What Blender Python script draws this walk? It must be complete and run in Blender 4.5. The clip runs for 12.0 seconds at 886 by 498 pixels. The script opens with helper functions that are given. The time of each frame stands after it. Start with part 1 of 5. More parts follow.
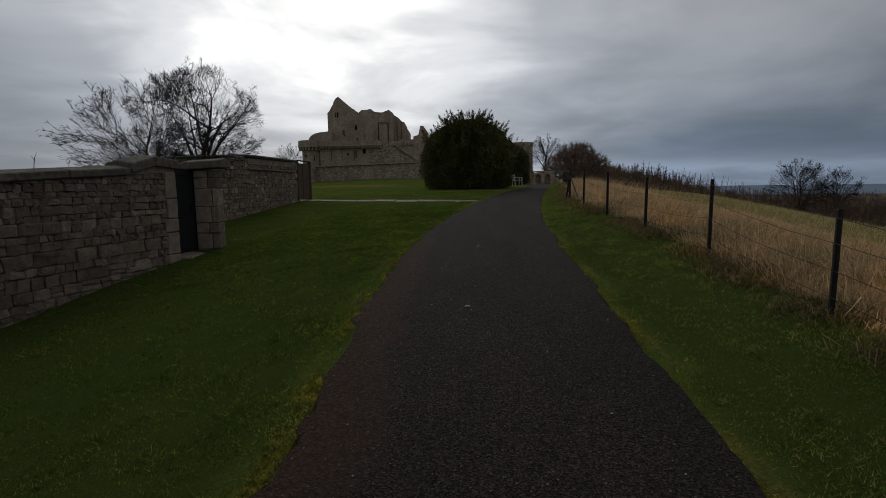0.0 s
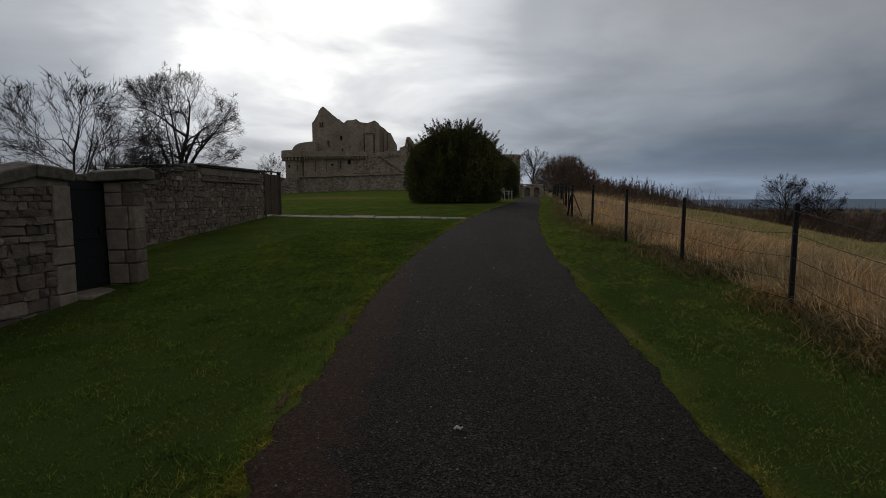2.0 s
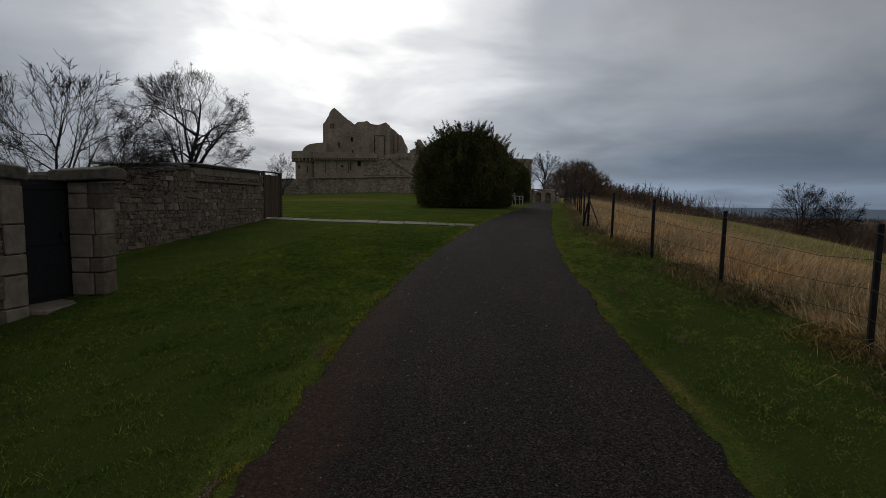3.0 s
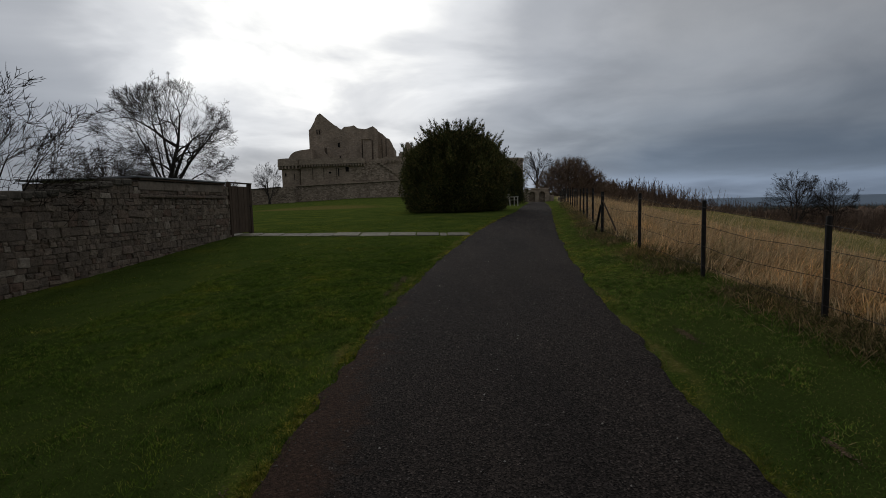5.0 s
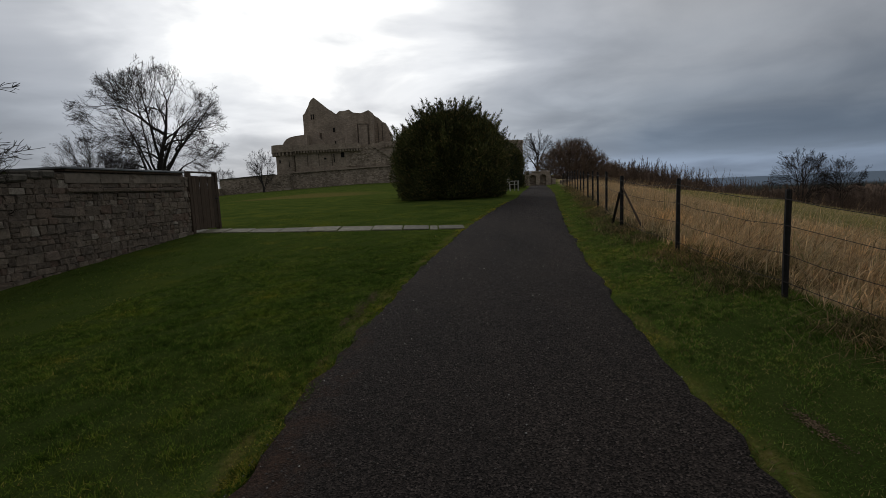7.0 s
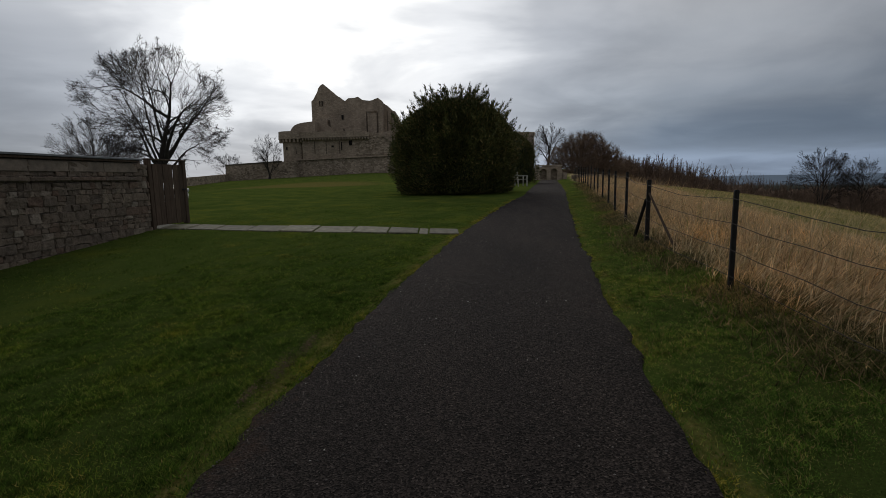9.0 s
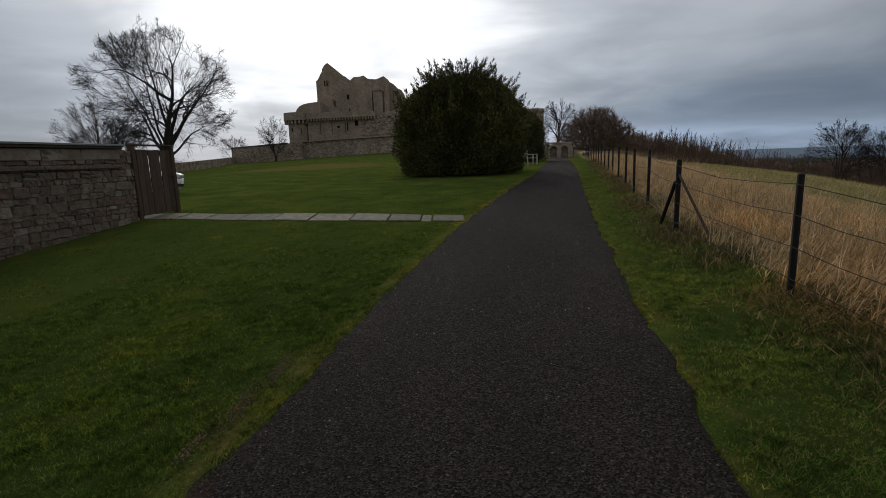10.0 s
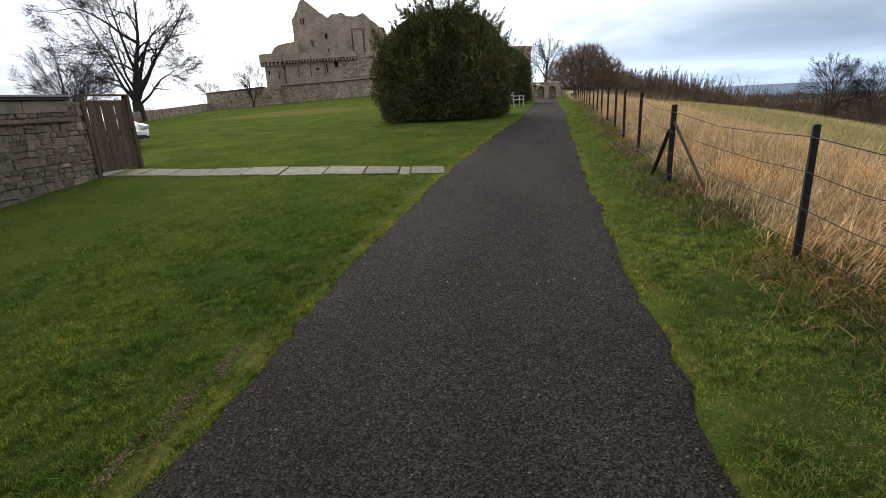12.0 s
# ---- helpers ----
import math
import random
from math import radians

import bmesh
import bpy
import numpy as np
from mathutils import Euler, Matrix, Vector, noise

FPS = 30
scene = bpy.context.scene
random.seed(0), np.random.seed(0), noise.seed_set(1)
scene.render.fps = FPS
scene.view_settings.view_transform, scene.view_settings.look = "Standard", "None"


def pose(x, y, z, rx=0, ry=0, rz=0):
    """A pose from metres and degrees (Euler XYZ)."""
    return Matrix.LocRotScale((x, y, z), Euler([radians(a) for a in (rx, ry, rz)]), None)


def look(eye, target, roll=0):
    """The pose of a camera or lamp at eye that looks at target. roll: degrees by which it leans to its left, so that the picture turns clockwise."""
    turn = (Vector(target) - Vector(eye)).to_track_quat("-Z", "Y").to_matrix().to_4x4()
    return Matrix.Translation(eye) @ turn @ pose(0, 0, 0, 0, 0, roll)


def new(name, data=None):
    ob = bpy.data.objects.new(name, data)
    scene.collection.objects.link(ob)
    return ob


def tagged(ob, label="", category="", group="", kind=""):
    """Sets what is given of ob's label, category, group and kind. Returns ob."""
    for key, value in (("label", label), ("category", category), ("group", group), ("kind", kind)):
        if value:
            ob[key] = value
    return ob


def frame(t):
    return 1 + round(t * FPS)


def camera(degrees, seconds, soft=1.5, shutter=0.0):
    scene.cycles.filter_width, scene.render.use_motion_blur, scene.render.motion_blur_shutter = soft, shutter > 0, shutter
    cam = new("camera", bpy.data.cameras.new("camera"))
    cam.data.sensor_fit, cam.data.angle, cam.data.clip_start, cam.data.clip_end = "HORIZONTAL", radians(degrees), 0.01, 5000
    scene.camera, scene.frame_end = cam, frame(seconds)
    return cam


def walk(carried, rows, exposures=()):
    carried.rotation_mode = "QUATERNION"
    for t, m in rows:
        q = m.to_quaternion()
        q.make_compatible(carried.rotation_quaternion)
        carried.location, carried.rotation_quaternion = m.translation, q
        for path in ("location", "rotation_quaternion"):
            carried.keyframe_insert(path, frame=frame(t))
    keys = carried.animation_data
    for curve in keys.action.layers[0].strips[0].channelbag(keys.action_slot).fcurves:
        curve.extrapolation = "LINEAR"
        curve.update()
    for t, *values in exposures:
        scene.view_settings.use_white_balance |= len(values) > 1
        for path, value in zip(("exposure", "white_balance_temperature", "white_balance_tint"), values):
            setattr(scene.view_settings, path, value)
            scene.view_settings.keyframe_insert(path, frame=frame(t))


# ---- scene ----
cam = camera(83.4, 12.0, soft=0.75)
PATH = [
    (0, (-0.266, 0.895, 1.295), (-0.259, 2.879, 1.049), -0.7),
    (0.5, (-0.255, 1.446, 1.309), (-0.25, 3.433, 1.076), -1.1),
    (1, (-0.233, 2.02, 1.343), (-0.193, 4.006, 1.108), -0.8),
    (1.5, (-0.161, 2.58, 1.4), (-0.12, 4.568, 1.185), -0.8),
    (2, (-0.178, 3.13, 1.431), (-0.116, 5.119, 1.23), -0.2),
    (2.5, (-0.154, 3.654, 1.443), (-0.08, 5.643, 1.25), 0.8),
    (3, (-0.057, 4.102, 1.505), (-0.032, 6.093, 1.316), 0.8),
    (4.8, (0.003, 5.916, 1.617), (0.039, 7.908, 1.446), -1.2),
    (5, (0.032, 6.122, 1.645), (0.083, 8.113, 1.464), -1.5),
    (5.5, (0.08, 6.616, 1.655), (0.165, 8.605, 1.468), -1.8),
    (6, (0.165, 7.075, 1.693), (0.231, 9.064, 1.496), -2.0),
    (6.5, (0.236, 7.572, 1.738), (0.289, 9.559, 1.516), -2.6),
    (7, (0.349, 8.077, 1.747), (0.395, 10.062, 1.504), -2.5),
    (8.8, (0.826, 9.681, 1.872), (0.828, 11.665, 1.62), -1.1),
    (9, (0.804, 9.858, 1.896), (0.814, 11.838, 1.617), -1.0),
    (9.5, (0.814, 10.275, 1.958), (0.823, 12.247, 1.623), -0.7),
    (10, (0.907, 10.712, 1.956), (0.877, 12.679, 1.597), -2.0),
    (10.5, (0.989, 11.01, 2.011), (0.952, 12.971, 1.619), -4.2),
    (11, (1.044, 11.188, 2.076), (1.046, 13.131, 1.602), -6.6),
    (11.5, (1.032, 11.22, 2.048), (1.061, 13.141, 1.494), -3.2),
    (12, (1.057, 11.224, 2.035), (1.065, 13.14, 1.459), -3.0),
]
walk(cam, [(t, look(eye, target, roll)) for t, eye, target, roll in PATH],
     exposures=[(0, 0.05), (5.5, 0.08), (7, 0.2), (9, 0.24), (10, 0.45), (10.5, 0.65), (11, 0.85), (11.5, 1.42), (12, 1.92)])


# ---- light ----
SUN_DIR = Vector((-0.19, 0.87, 0.45)).normalized()   # towards the brightest cloud


def make_world():
    w = bpy.data.worlds.new("overcast_sky")
    scene.world = w
    w.use_nodes = True
    nt = w.node_tree
    nt.nodes.clear()
    N, L = nt.nodes.new, nt.links.new

    def math_node(op, a, b=None, clamp=False):
        n = N("ShaderNodeMath")
        n.operation, n.use_clamp = op, clamp
        for i, v in enumerate((a, b)):
            if v is None:
                continue
            if isinstance(v, (int, float)):
                n.inputs[i].default_value = v
            else:
                L(v, n.inputs[i])
        return n.outputs[0]

    def ramp(fac, stops):
        r = N("ShaderNodeValToRGB")
        r.color_ramp.interpolation = "EASE"
        while len(r.color_ramp.elements) < len(stops):
            r.color_ramp.elements.new(0.5)
        for e, (p, c) in zip(r.color_ramp.elements, stops):
            e.position, e.color = p, (*c, 1)
        L(fac, r.inputs[0])
        return r.outputs[0]

    def mix(fac, a, b, kind="MIX"):
        m = N("ShaderNodeMix")
        m.data_type, m.blend_type = "RGBA", kind
        for sock, v in ((m.inputs[0], fac), (m.inputs[6], a), (m.inputs[7], b)):
            if isinstance(v, (int, float)):
                sock.default_value = v
            elif isinstance(v, tuple):
                sock.default_value = (*v, 1)
            else:
                L(v, sock)
        return m.outputs[2]

    tc = N("ShaderNodeTexCoord")
    sep = N("ShaderNodeSeparateXYZ")
    L(tc.outputs["Generated"], sep.inputs[0])
    X, Y, Z = sep.outputs
    # flat cloud layer: the way projected on a plane above
    den = math_node("ADD", math_node("MAXIMUM", Z, 0.0), 0.16)
    comb = N("ShaderNodeCombineXYZ")
    L(math_node("DIVIDE", X, den), comb.inputs[0])
    L(math_node("DIVIDE", Y, den), comb.inputs[1])
    big = N("ShaderNodeTexNoise")
    big.inputs["Scale"].default_value, big.inputs["Detail"].default_value = 1.1, 6
    big.inputs["Roughness"].default_value, big.inputs["Distortion"].default_value = 0.5, 0.35
    L(comb.outputs[0], big.inputs["Vector"])
    # brightness towards the hidden sun
    dot = N("ShaderNodeVectorMath")
    dot.operation = "DOT_PRODUCT"
    L(tc.outputs["Generated"], dot.inputs[0])
    dot.inputs[1].default_value = SUN_DIR
    near = math_node("ADD", dot.outputs["Value"], math_node("MULTIPLY", math_node("SUBTRACT", big.outputs[0], 0.5), 0.16))
    glow = ramp(near, [(0.0, (0.25, 0.26, 0.28)), (0.55, (0.25, 0.259, 0.277)), (0.80, (0.33, 0.342, 0.364)), (0.90, (0.455, 0.473, 0.507)), (0.955, (0.76, 0.775, 0.80)), (0.985, (1.08, 1.08, 1.06))])
    cloud = mix(0.55, glow, ramp(big.outputs[0], [(0.3, (0.72, 0.74, 0.77)), (0.7, (1.2, 1.19, 1.17))]), "MULTIPLY")
    # slate-blue bank low on the horizon, on the side away from the sun's glow
    low = ramp(math_node("ADD", Z, math_node("MULTIPLY", math_node("SUBTRACT", big.outputs[0], 0.5), 0.07)),
               [(0.0, (0.62, 0.78, 1.0)), (0.030, (0.74, 0.92, 1.18)), (0.06, (0.42, 0.53, 0.68)), (0.13, (0.62, 0.69, 0.78)), (0.22, (0.9, 0.93, 0.97)), (0.32, (1, 1, 1))])
    side = math_node("MULTIPLY", math_node("ADD", X, 0.05), 2.2, clamp=True)
    cloud = mix(side, cloud, mix(1.0, cloud, low, "MULTIPLY"))
    left = math_node("MULTIPLY", math_node("SUBTRACT", math_node("MULTIPLY", X, -1.0), 0.22), 2.2, clamp=True)
    dim = ramp(Z, [(0.0, (0.66, 0.71, 0.78)), (0.10, (0.72, 0.76, 0.82)), (0.34, (1, 1, 1))])
    cloud = mix(left, cloud, mix(1.0, cloud, dim, "MULTIPLY"))
    sky = N("ShaderNodeTexSky")
    sky.sky_type, sky.sun_disc = "NISHITA", False
    sky.sun_elevation = math.asin(SUN_DIR.z)
    sky.sun_rotation = math.atan2(SUN_DIR.x, SUN_DIR.y)
    bg_sky, bg_cloud = N("ShaderNodeBackground"), N("ShaderNodeBackground")
    L(sky.outputs[0], bg_sky.inputs[0])
    bg_sky.inputs[1].default_value = 0.05
    L(cloud, bg_cloud.inputs[0])
    bg_cloud.inputs[1].default_value = 1.0
    ms = N("ShaderNodeMixShader")
    ms.inputs[0].default_value = 0.95
    L(bg_sky.outputs[0], ms.inputs[1])
    L(bg_cloud.outputs[0], ms.inputs[2])
    out = N("ShaderNodeOutputWorld")
    L(ms.outputs[0], out.inputs[0])


make_world()
sun = new("sun", bpy.data.lights.new("sun", "SUN"))
sun.data.energy, sun.data.angle, sun.data.color = 0.5, radians(25), (1.0, 0.96, 0.9)
sun.matrix_world = look(SUN_DIR * 50, (0, 0, 0))

# ---- materials ----


class Mat:
    """A small builder for a Principled material."""

    def __init__(self, name, rough=0.8, metal=0.0, spec=0.3):
        self.m = bpy.data.materials.new(name)
        self.m.use_nodes = True
        self.nt = self.m.node_tree
        self.b = self.nt.nodes["Principled BSDF"]
        self.b.inputs["Roughness"].default_value = rough
        self.b.inputs["Metallic"].default_value = metal
        self.b.inputs["Specular IOR Level"].default_value = spec
        self.tc = self.nt.nodes.new("ShaderNodeTexCoord").outputs["Object"]
        self.geo = self.nt.nodes.new("ShaderNodeNewGeometry")

    def n(self, kind):
        return self.nt.nodes.new(kind)

    def link(self, a, b):
        self.nt.links.new(a, b)

    def noise(self, scale, detail=3, rough=0.55, vec=None, out=0):
        t = self.n("ShaderNodeTexNoise")
        t.inputs["Scale"].default_value, t.inputs["Detail"].default_value, t.inputs["Roughness"].default_value = scale, detail, rough
        self.link(vec or self.geo.outputs["Position"], t.inputs["Vector"])
        return t.outputs[out]

    def stretch(self, sx, sy, sz, vec=None):
        t = self.n("ShaderNodeMapping")
        t.inputs["Scale"].default_value = (sx, sy, sz)
        self.link(vec or self.geo.outputs["Position"], t.inputs["Vector"])
        return t.outputs[0]

    def ramp(self, fac, stops):
        r = self.n("ShaderNodeValToRGB")
        while len(r.color_ramp.elements) < len(stops):
            r.color_ramp.elements.new(0.5)
        for e, (p, c) in zip(r.color_ramp.elements, stops):
            e.position = p
            e.color = (*c, 1) if isinstance(c, tuple) else (c, c, c, 1)
        self.link(fac, r.inputs[0])
        return r.outputs[0]

    def mix(self, fac, a, b, kind="MIX"):
        m = self.n("ShaderNodeMix")
        m.data_type, m.blend_type = "RGBA", kind
        for sock, v in ((m.inputs[0], fac), (m.inputs[6], a), (m.inputs[7], b)):
            if isinstance(v, (int, float)):
                sock.default_value = v
            elif isinstance(v, tuple):
                sock.default_value = (*v, 1)
            else:
                self.link(v, sock)
        return m.outputs[2]

    def random(self):
        return self.n("ShaderNodeObjectInfo").outputs["Random"]

    def island(self):
        return self.geo.outputs["Random Per Island"]

    def attr(self, name):
        a = self.n("ShaderNodeAttribute")
        a.attribute_name = name
        return a.outputs["Fac"]

    def color(self, c):
        if isinstance(c, tuple):
            self.b.inputs["Base Color"].default_value = (*c, 1)
        else:
            self.link(c, self.b.inputs["Base Color"])

    def bump(self, h, strength=0.5, dist=0.01):
        b = self.n("ShaderNodeBump")
        b.inputs["Strength"].default_value, b.inputs["Distance"].default_value = strength, dist
        self.link(h, b.inputs["Height"])
        self.link(b.outputs[0], self.b.inputs["Normal"])


def simple(name, lo, hi, scale=8.0, rough=0.8, bump=0.3, dist=0.01, big=0.6, metal=0.0, spec=0.3):
    """Two-scale mottled surface between two colours."""
    k = Mat(name, rough, metal, spec)
    c = k.ramp(k.noise(scale, 5, 0.65), [(0.3, lo), (0.7, hi)])
    v = k.ramp(k.noise(big, 3), [(0.3, 0.72), (0.7, 1.15)])
    k.color(k.mix(1.0, c, v, "MULTIPLY"))
    if bump:
        k.bump(k.noise(scale * 4, 4), bump, dist)
    return k.m


def grass_ground():
    k = Mat("lawn_turf", 1.0, spec=0.0)
    fine = k.ramp(k.noise(55, 6, 0.75), [(0.3, (0.030, 0.046, 0.010)), (0.52, (0.082, 0.112, 0.024)), (0.72, (0.165, 0.18, 0.048))])
    patch = k.ramp(k.noise(0.8, 6, 0.65), [(0.32, (0.62, 0.72, 0.62)), (0.52, (1.0, 1.0, 1.0)), (0.7, (1.55, 1.28, 0.9))])
    c = k.mix(1.0, fine, patch, "MULTIPLY")
    dry = k.ramp(k.noise(14, 6, 0.7, k.stretch(1, 0.7, 1)), [(0.3, (0.26, 0.19, 0.09)), (0.7, (0.58, 0.44, 0.26))])
    c = k.mix(k.attr("field"), c, dry)
    c = k.mix(k.ramp(k.mix(0.55, k.attr("worn"), k.noise(4, 6, 0.7), "LINEAR_LIGHT"), [(0.38, 0.0), (0.75, 1.0)]), c, k.ramp(k.noise(30, 4), [(0.3, (0.075, 0.068, 0.020)), (0.55, (0.15, 0.135, 0.038)), (0.75, (0.21, 0.15, 0.085))]))
    # thatch under the blades, painted darker with the shade between them
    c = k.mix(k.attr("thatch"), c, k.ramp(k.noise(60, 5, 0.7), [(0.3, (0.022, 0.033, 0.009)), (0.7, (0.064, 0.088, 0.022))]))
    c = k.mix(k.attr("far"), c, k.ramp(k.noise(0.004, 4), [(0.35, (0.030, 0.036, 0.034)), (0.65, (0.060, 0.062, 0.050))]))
    # farthest ground in pale blue-grey: sea with distance haze painted into its colour
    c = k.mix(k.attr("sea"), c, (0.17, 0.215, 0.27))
    k.color(c)
    k.bump(k.noise(70, 5, 0.7), 0.9, 0.03)
    return k.m


def blade_mat(name, stops, dark=0.30):
    """dark: how dark the tone noise paints the shaded hollows between clumps."""
    k = Mat(name, 0.9, spec=0.04)
    c = k.ramp(k.island(), stops)
    v = k.ramp(k.noise(0.9, 6, 0.65), [(0.3, (0.60, 0.70, 0.62)), (0.5, (1, 1, 1)), (0.7, (1.5, 1.28, 0.95))])
    c = k.mix(1.0, c, v, "MULTIPLY")
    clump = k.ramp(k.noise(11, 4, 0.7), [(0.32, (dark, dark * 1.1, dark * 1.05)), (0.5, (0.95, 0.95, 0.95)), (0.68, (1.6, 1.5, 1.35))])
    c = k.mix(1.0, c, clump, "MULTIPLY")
    k.color(c)
    # thin blades let some light through
    tr, ms = k.n("ShaderNodeBsdfTranslucent"), k.n("ShaderNodeMixShader")
    k.link(c, tr.inputs["Color"])
    ms.inputs[0].default_value = 0.45
    k.link(k.b.outputs[0], ms.inputs[1])
    k.link(tr.outputs[0], ms.inputs[2])
    k.link(ms.outputs[0], k.nt.nodes["Material Output"].inputs["Surface"])
    return k.m


def asphalt():
    k = Mat("worn_asphalt", 0.95, spec=0.12)
    chip = k.n("ShaderNodeTexVoronoi")
    chip.inputs["Scale"].default_value = 100
    k.link(k.geo.outputs["Position"], chip.inputs["Vector"])
    c = k.ramp(chip.outputs["Color"], [(0.2, (0.0103, 0.0083, 0.0069)), (0.5, (0.0345, 0.0276, 0.0236)), (0.85, (0.0828, 0.0667, 0.0575)), (1.0, (0.1725, 0.1437, 0.1242))])
    c = k.mix(1.0, c, k.ramp(k.noise(0.9, 5, 0.6, k.stretch(1, 0.35, 1)), [(0.3, (0.72, 0.72, 0.74)), (0.7, (1.25, 1.2, 1.17))]), "MULTIPLY")
    soil = k.ramp(k.noise(40, 5, 0.7), [(0.3, (0.024, 0.014, 0.009)), (0.5, (0.06, 0.034, 0.023)), (0.72, (0.13, 0.075, 0.05))])
    edge = k.ramp(k.mix(0.5, k.attr("edge"), k.noise(5, 5, 0.7), "LINEAR_LIGHT"), [(0.45, 0.0), (0.72, 1.0)])
    k.color(k.mix(edge, c, soil))
    k.bump(k.mix(0.5, chip.outputs["Distance"], k.noise(220, 3)), 1.0, 0.045)
    return k.m


def rubble(name, stops, per="object", lichen=0.5):
    k = Mat(name, 0.92, spec=0.15)
    c = k.ramp(k.random() if per == "object" else k.island(), stops)
    c = k.mix(1.0, c, k.ramp(k.noise(9, 6, 0.7), [(0.25, 0.55), (0.55, 1.0), (0.8, 1.35)]), "MULTIPLY")
    spot = k.ramp(k.noise(3.1, 6, 0.7), [(0.58, 0.0), (0.72, lichen * 0.7)])
    c = k.mix(spot, c, (0.12, 0.115, 0.095))
    k.color(c)
    k.bump(k.noise(17, 8, 0.78), 1.0, 0.08)
    return k.m


STONE_STOPS = [(0.0, (0.185, 0.143, 0.108)), (0.25, (0.30, 0.232, 0.172)), (0.5, (0.225, 0.178, 0.138)), (0.72, (0.36, 0.286, 0.212)), (0.88, (0.245, 0.165, 0.122)), (1.0, (0.46, 0.385, 0.30))]
M_LAWN = grass_ground()
M_ASPHALT = asphalt()
M_STONE = rubble("rubble_stone", STONE_STOPS)
M_STONE_I = rubble("rubble_stone_joined", STONE_STOPS, "island")
M_MORTAR = simple("lime_mortar", (0.10, 0.08, 0.062), (0.215, 0.172, 0.134), 12, 0.95, 0.8, 0.02)
M_DRESSED = simple("dressed_sandstone", (0.17, 0.136, 0.104), (0.31, 0.246, 0.19), 7, 0.92, 0.5, 0.01, 1.4)
M_COPE = simple("mossy_coping_stone", (0.060, 0.052, 0.041), (0.170, 0.145, 0.112), 9, 0.95, 0.7, 0.02, 1.5)
M_SLATE = simple("grey_lead_capping", (0.16, 0.165, 0.17), (0.26, 0.265, 0.27), 4, 0.6, 0.2, 0.005)
M_BLACK = simple("black_painted_iron", (0.008, 0.008, 0.009), (0.018, 0.018, 0.019), 20, 0.7, 0.2)
M_BARK = simple("bark", (0.030, 0.025, 0.021), (0.062, 0.053, 0.045), 14, 0.95, 0.6, 0.02)
M_TWIG = simple("bare_twigs", (0.026, 0.021, 0.018), (0.05, 0.041, 0.034), 6, 0.95, 0, spec=0.0)
M_SCRUB = simple("brown_bare_scrub", (0.085, 0.060, 0.046), (0.21, 0.150, 0.112), 1.6, 0.95, 0, spec=0.0)
M_TWIG_RED = simple("reddish_bare_twigs", (0.15, 0.105, 0.076), (0.27, 0.19, 0.138), 3, 0.95, 0, spec=0.0)


def plank_mat():
    k = Mat("weathered_timber", 0.85, spec=0.2)
    g = k.noise(6, 6, 0.7, k.stretch(9, 9, 0.5))
    c = k.ramp(g, [(0.3, (0.045, 0.030, 0.021)), (0.7, (0.135, 0.094, 0.066))])
    c = k.mix(1.0, c, k.ramp(k.random(), [(0.0, 0.7), (1.0, 1.25)]), "MULTIPLY")
    k.color(c)
    k.bump(g, 0.6, 0.006)
    return k.m


M_PLANK = plank_mat()
M_POST = simple("tarred_fence_post", (0.006, 0.005, 0.0045), (0.02, 0.017, 0.014), 18, 0.8, 0.6, 0.006)
M_WIRE = simple("rusty_fence_wire", (0.03, 0.024, 0.02), (0.065, 0.05, 0.042), 30, 0.7, 0, metal=0.3)


def castle_mat(name, tint=1.0, even=0.75):
    """even: how little one stone differs from the next."""
    k = Mat(name, 0.95, spec=0.1)
    vo = k.n("ShaderNodeTexVoronoi")
    vo.inputs["Scale"].default_value = 1.0
    k.link(k.stretch(2.6, 2.6, 4.2), vo.inputs["Vector"])
    t, w = tint, 1 - even
    c = k.ramp(vo.outputs["Color"], [(0.1, (t * (0.36 - 0.14 * w), t * (0.285 - 0.115 * w), t * (0.215 - 0.095 * w))), (0.5, (0.385 * t, 0.305 * t, 0.23 * t)), (0.9, (t * (0.42 + 0.18 * w), t * (0.335 + 0.145 * w), t * (0.255 + 0.115 * w)))])
    c = k.mix(1.0, c, k.ramp(k.noise(0.28, 6, 0.65), [(0.3, 0.74), (0.55, 1.0), (0.75, 1.14)]), "MULTIPLY")
    streak = k.ramp(k.noise(1.0, 5, 0.6, k.stretch(0.9, 0.9, 0.09)), [(0.42, 0.62), (0.62, 1.08)])
    k.color(k.mix(0.4, c, streak, "MULTIPLY"))
    k.bump(k.mix(0.5, vo.outputs["Distance"], k.noise(6, 5)), 0.8, 0.12)
    return k.m


M_CASTLE = castle_mat("castle_sandstone")
M_CASTLE_LOW = castle_mat("castle_coarse_rubble", 0.85, 0.1)
# darker masonry for strips that paint shade and drips on the walls
M_SHADE_STAIN = castle_mat("damp_stained_masonry", 0.42)
M_VOID = simple("dark_unlit_opening", (0.008, 0.007, 0.007), (0.015, 0.013, 0.012), 2, 0.95, 0)

# ---- mesh helpers ----


def mesh_ob(name, bm, material, smooth=False):
    me = bpy.data.meshes.new(name)
    bm.normal_update()
    bm.to_mesh(me)
    bm.free()
    me.materials.append(material)
    if smooth:
        for p in me.polygons:
            p.use_smooth = True
    return new(name, me)


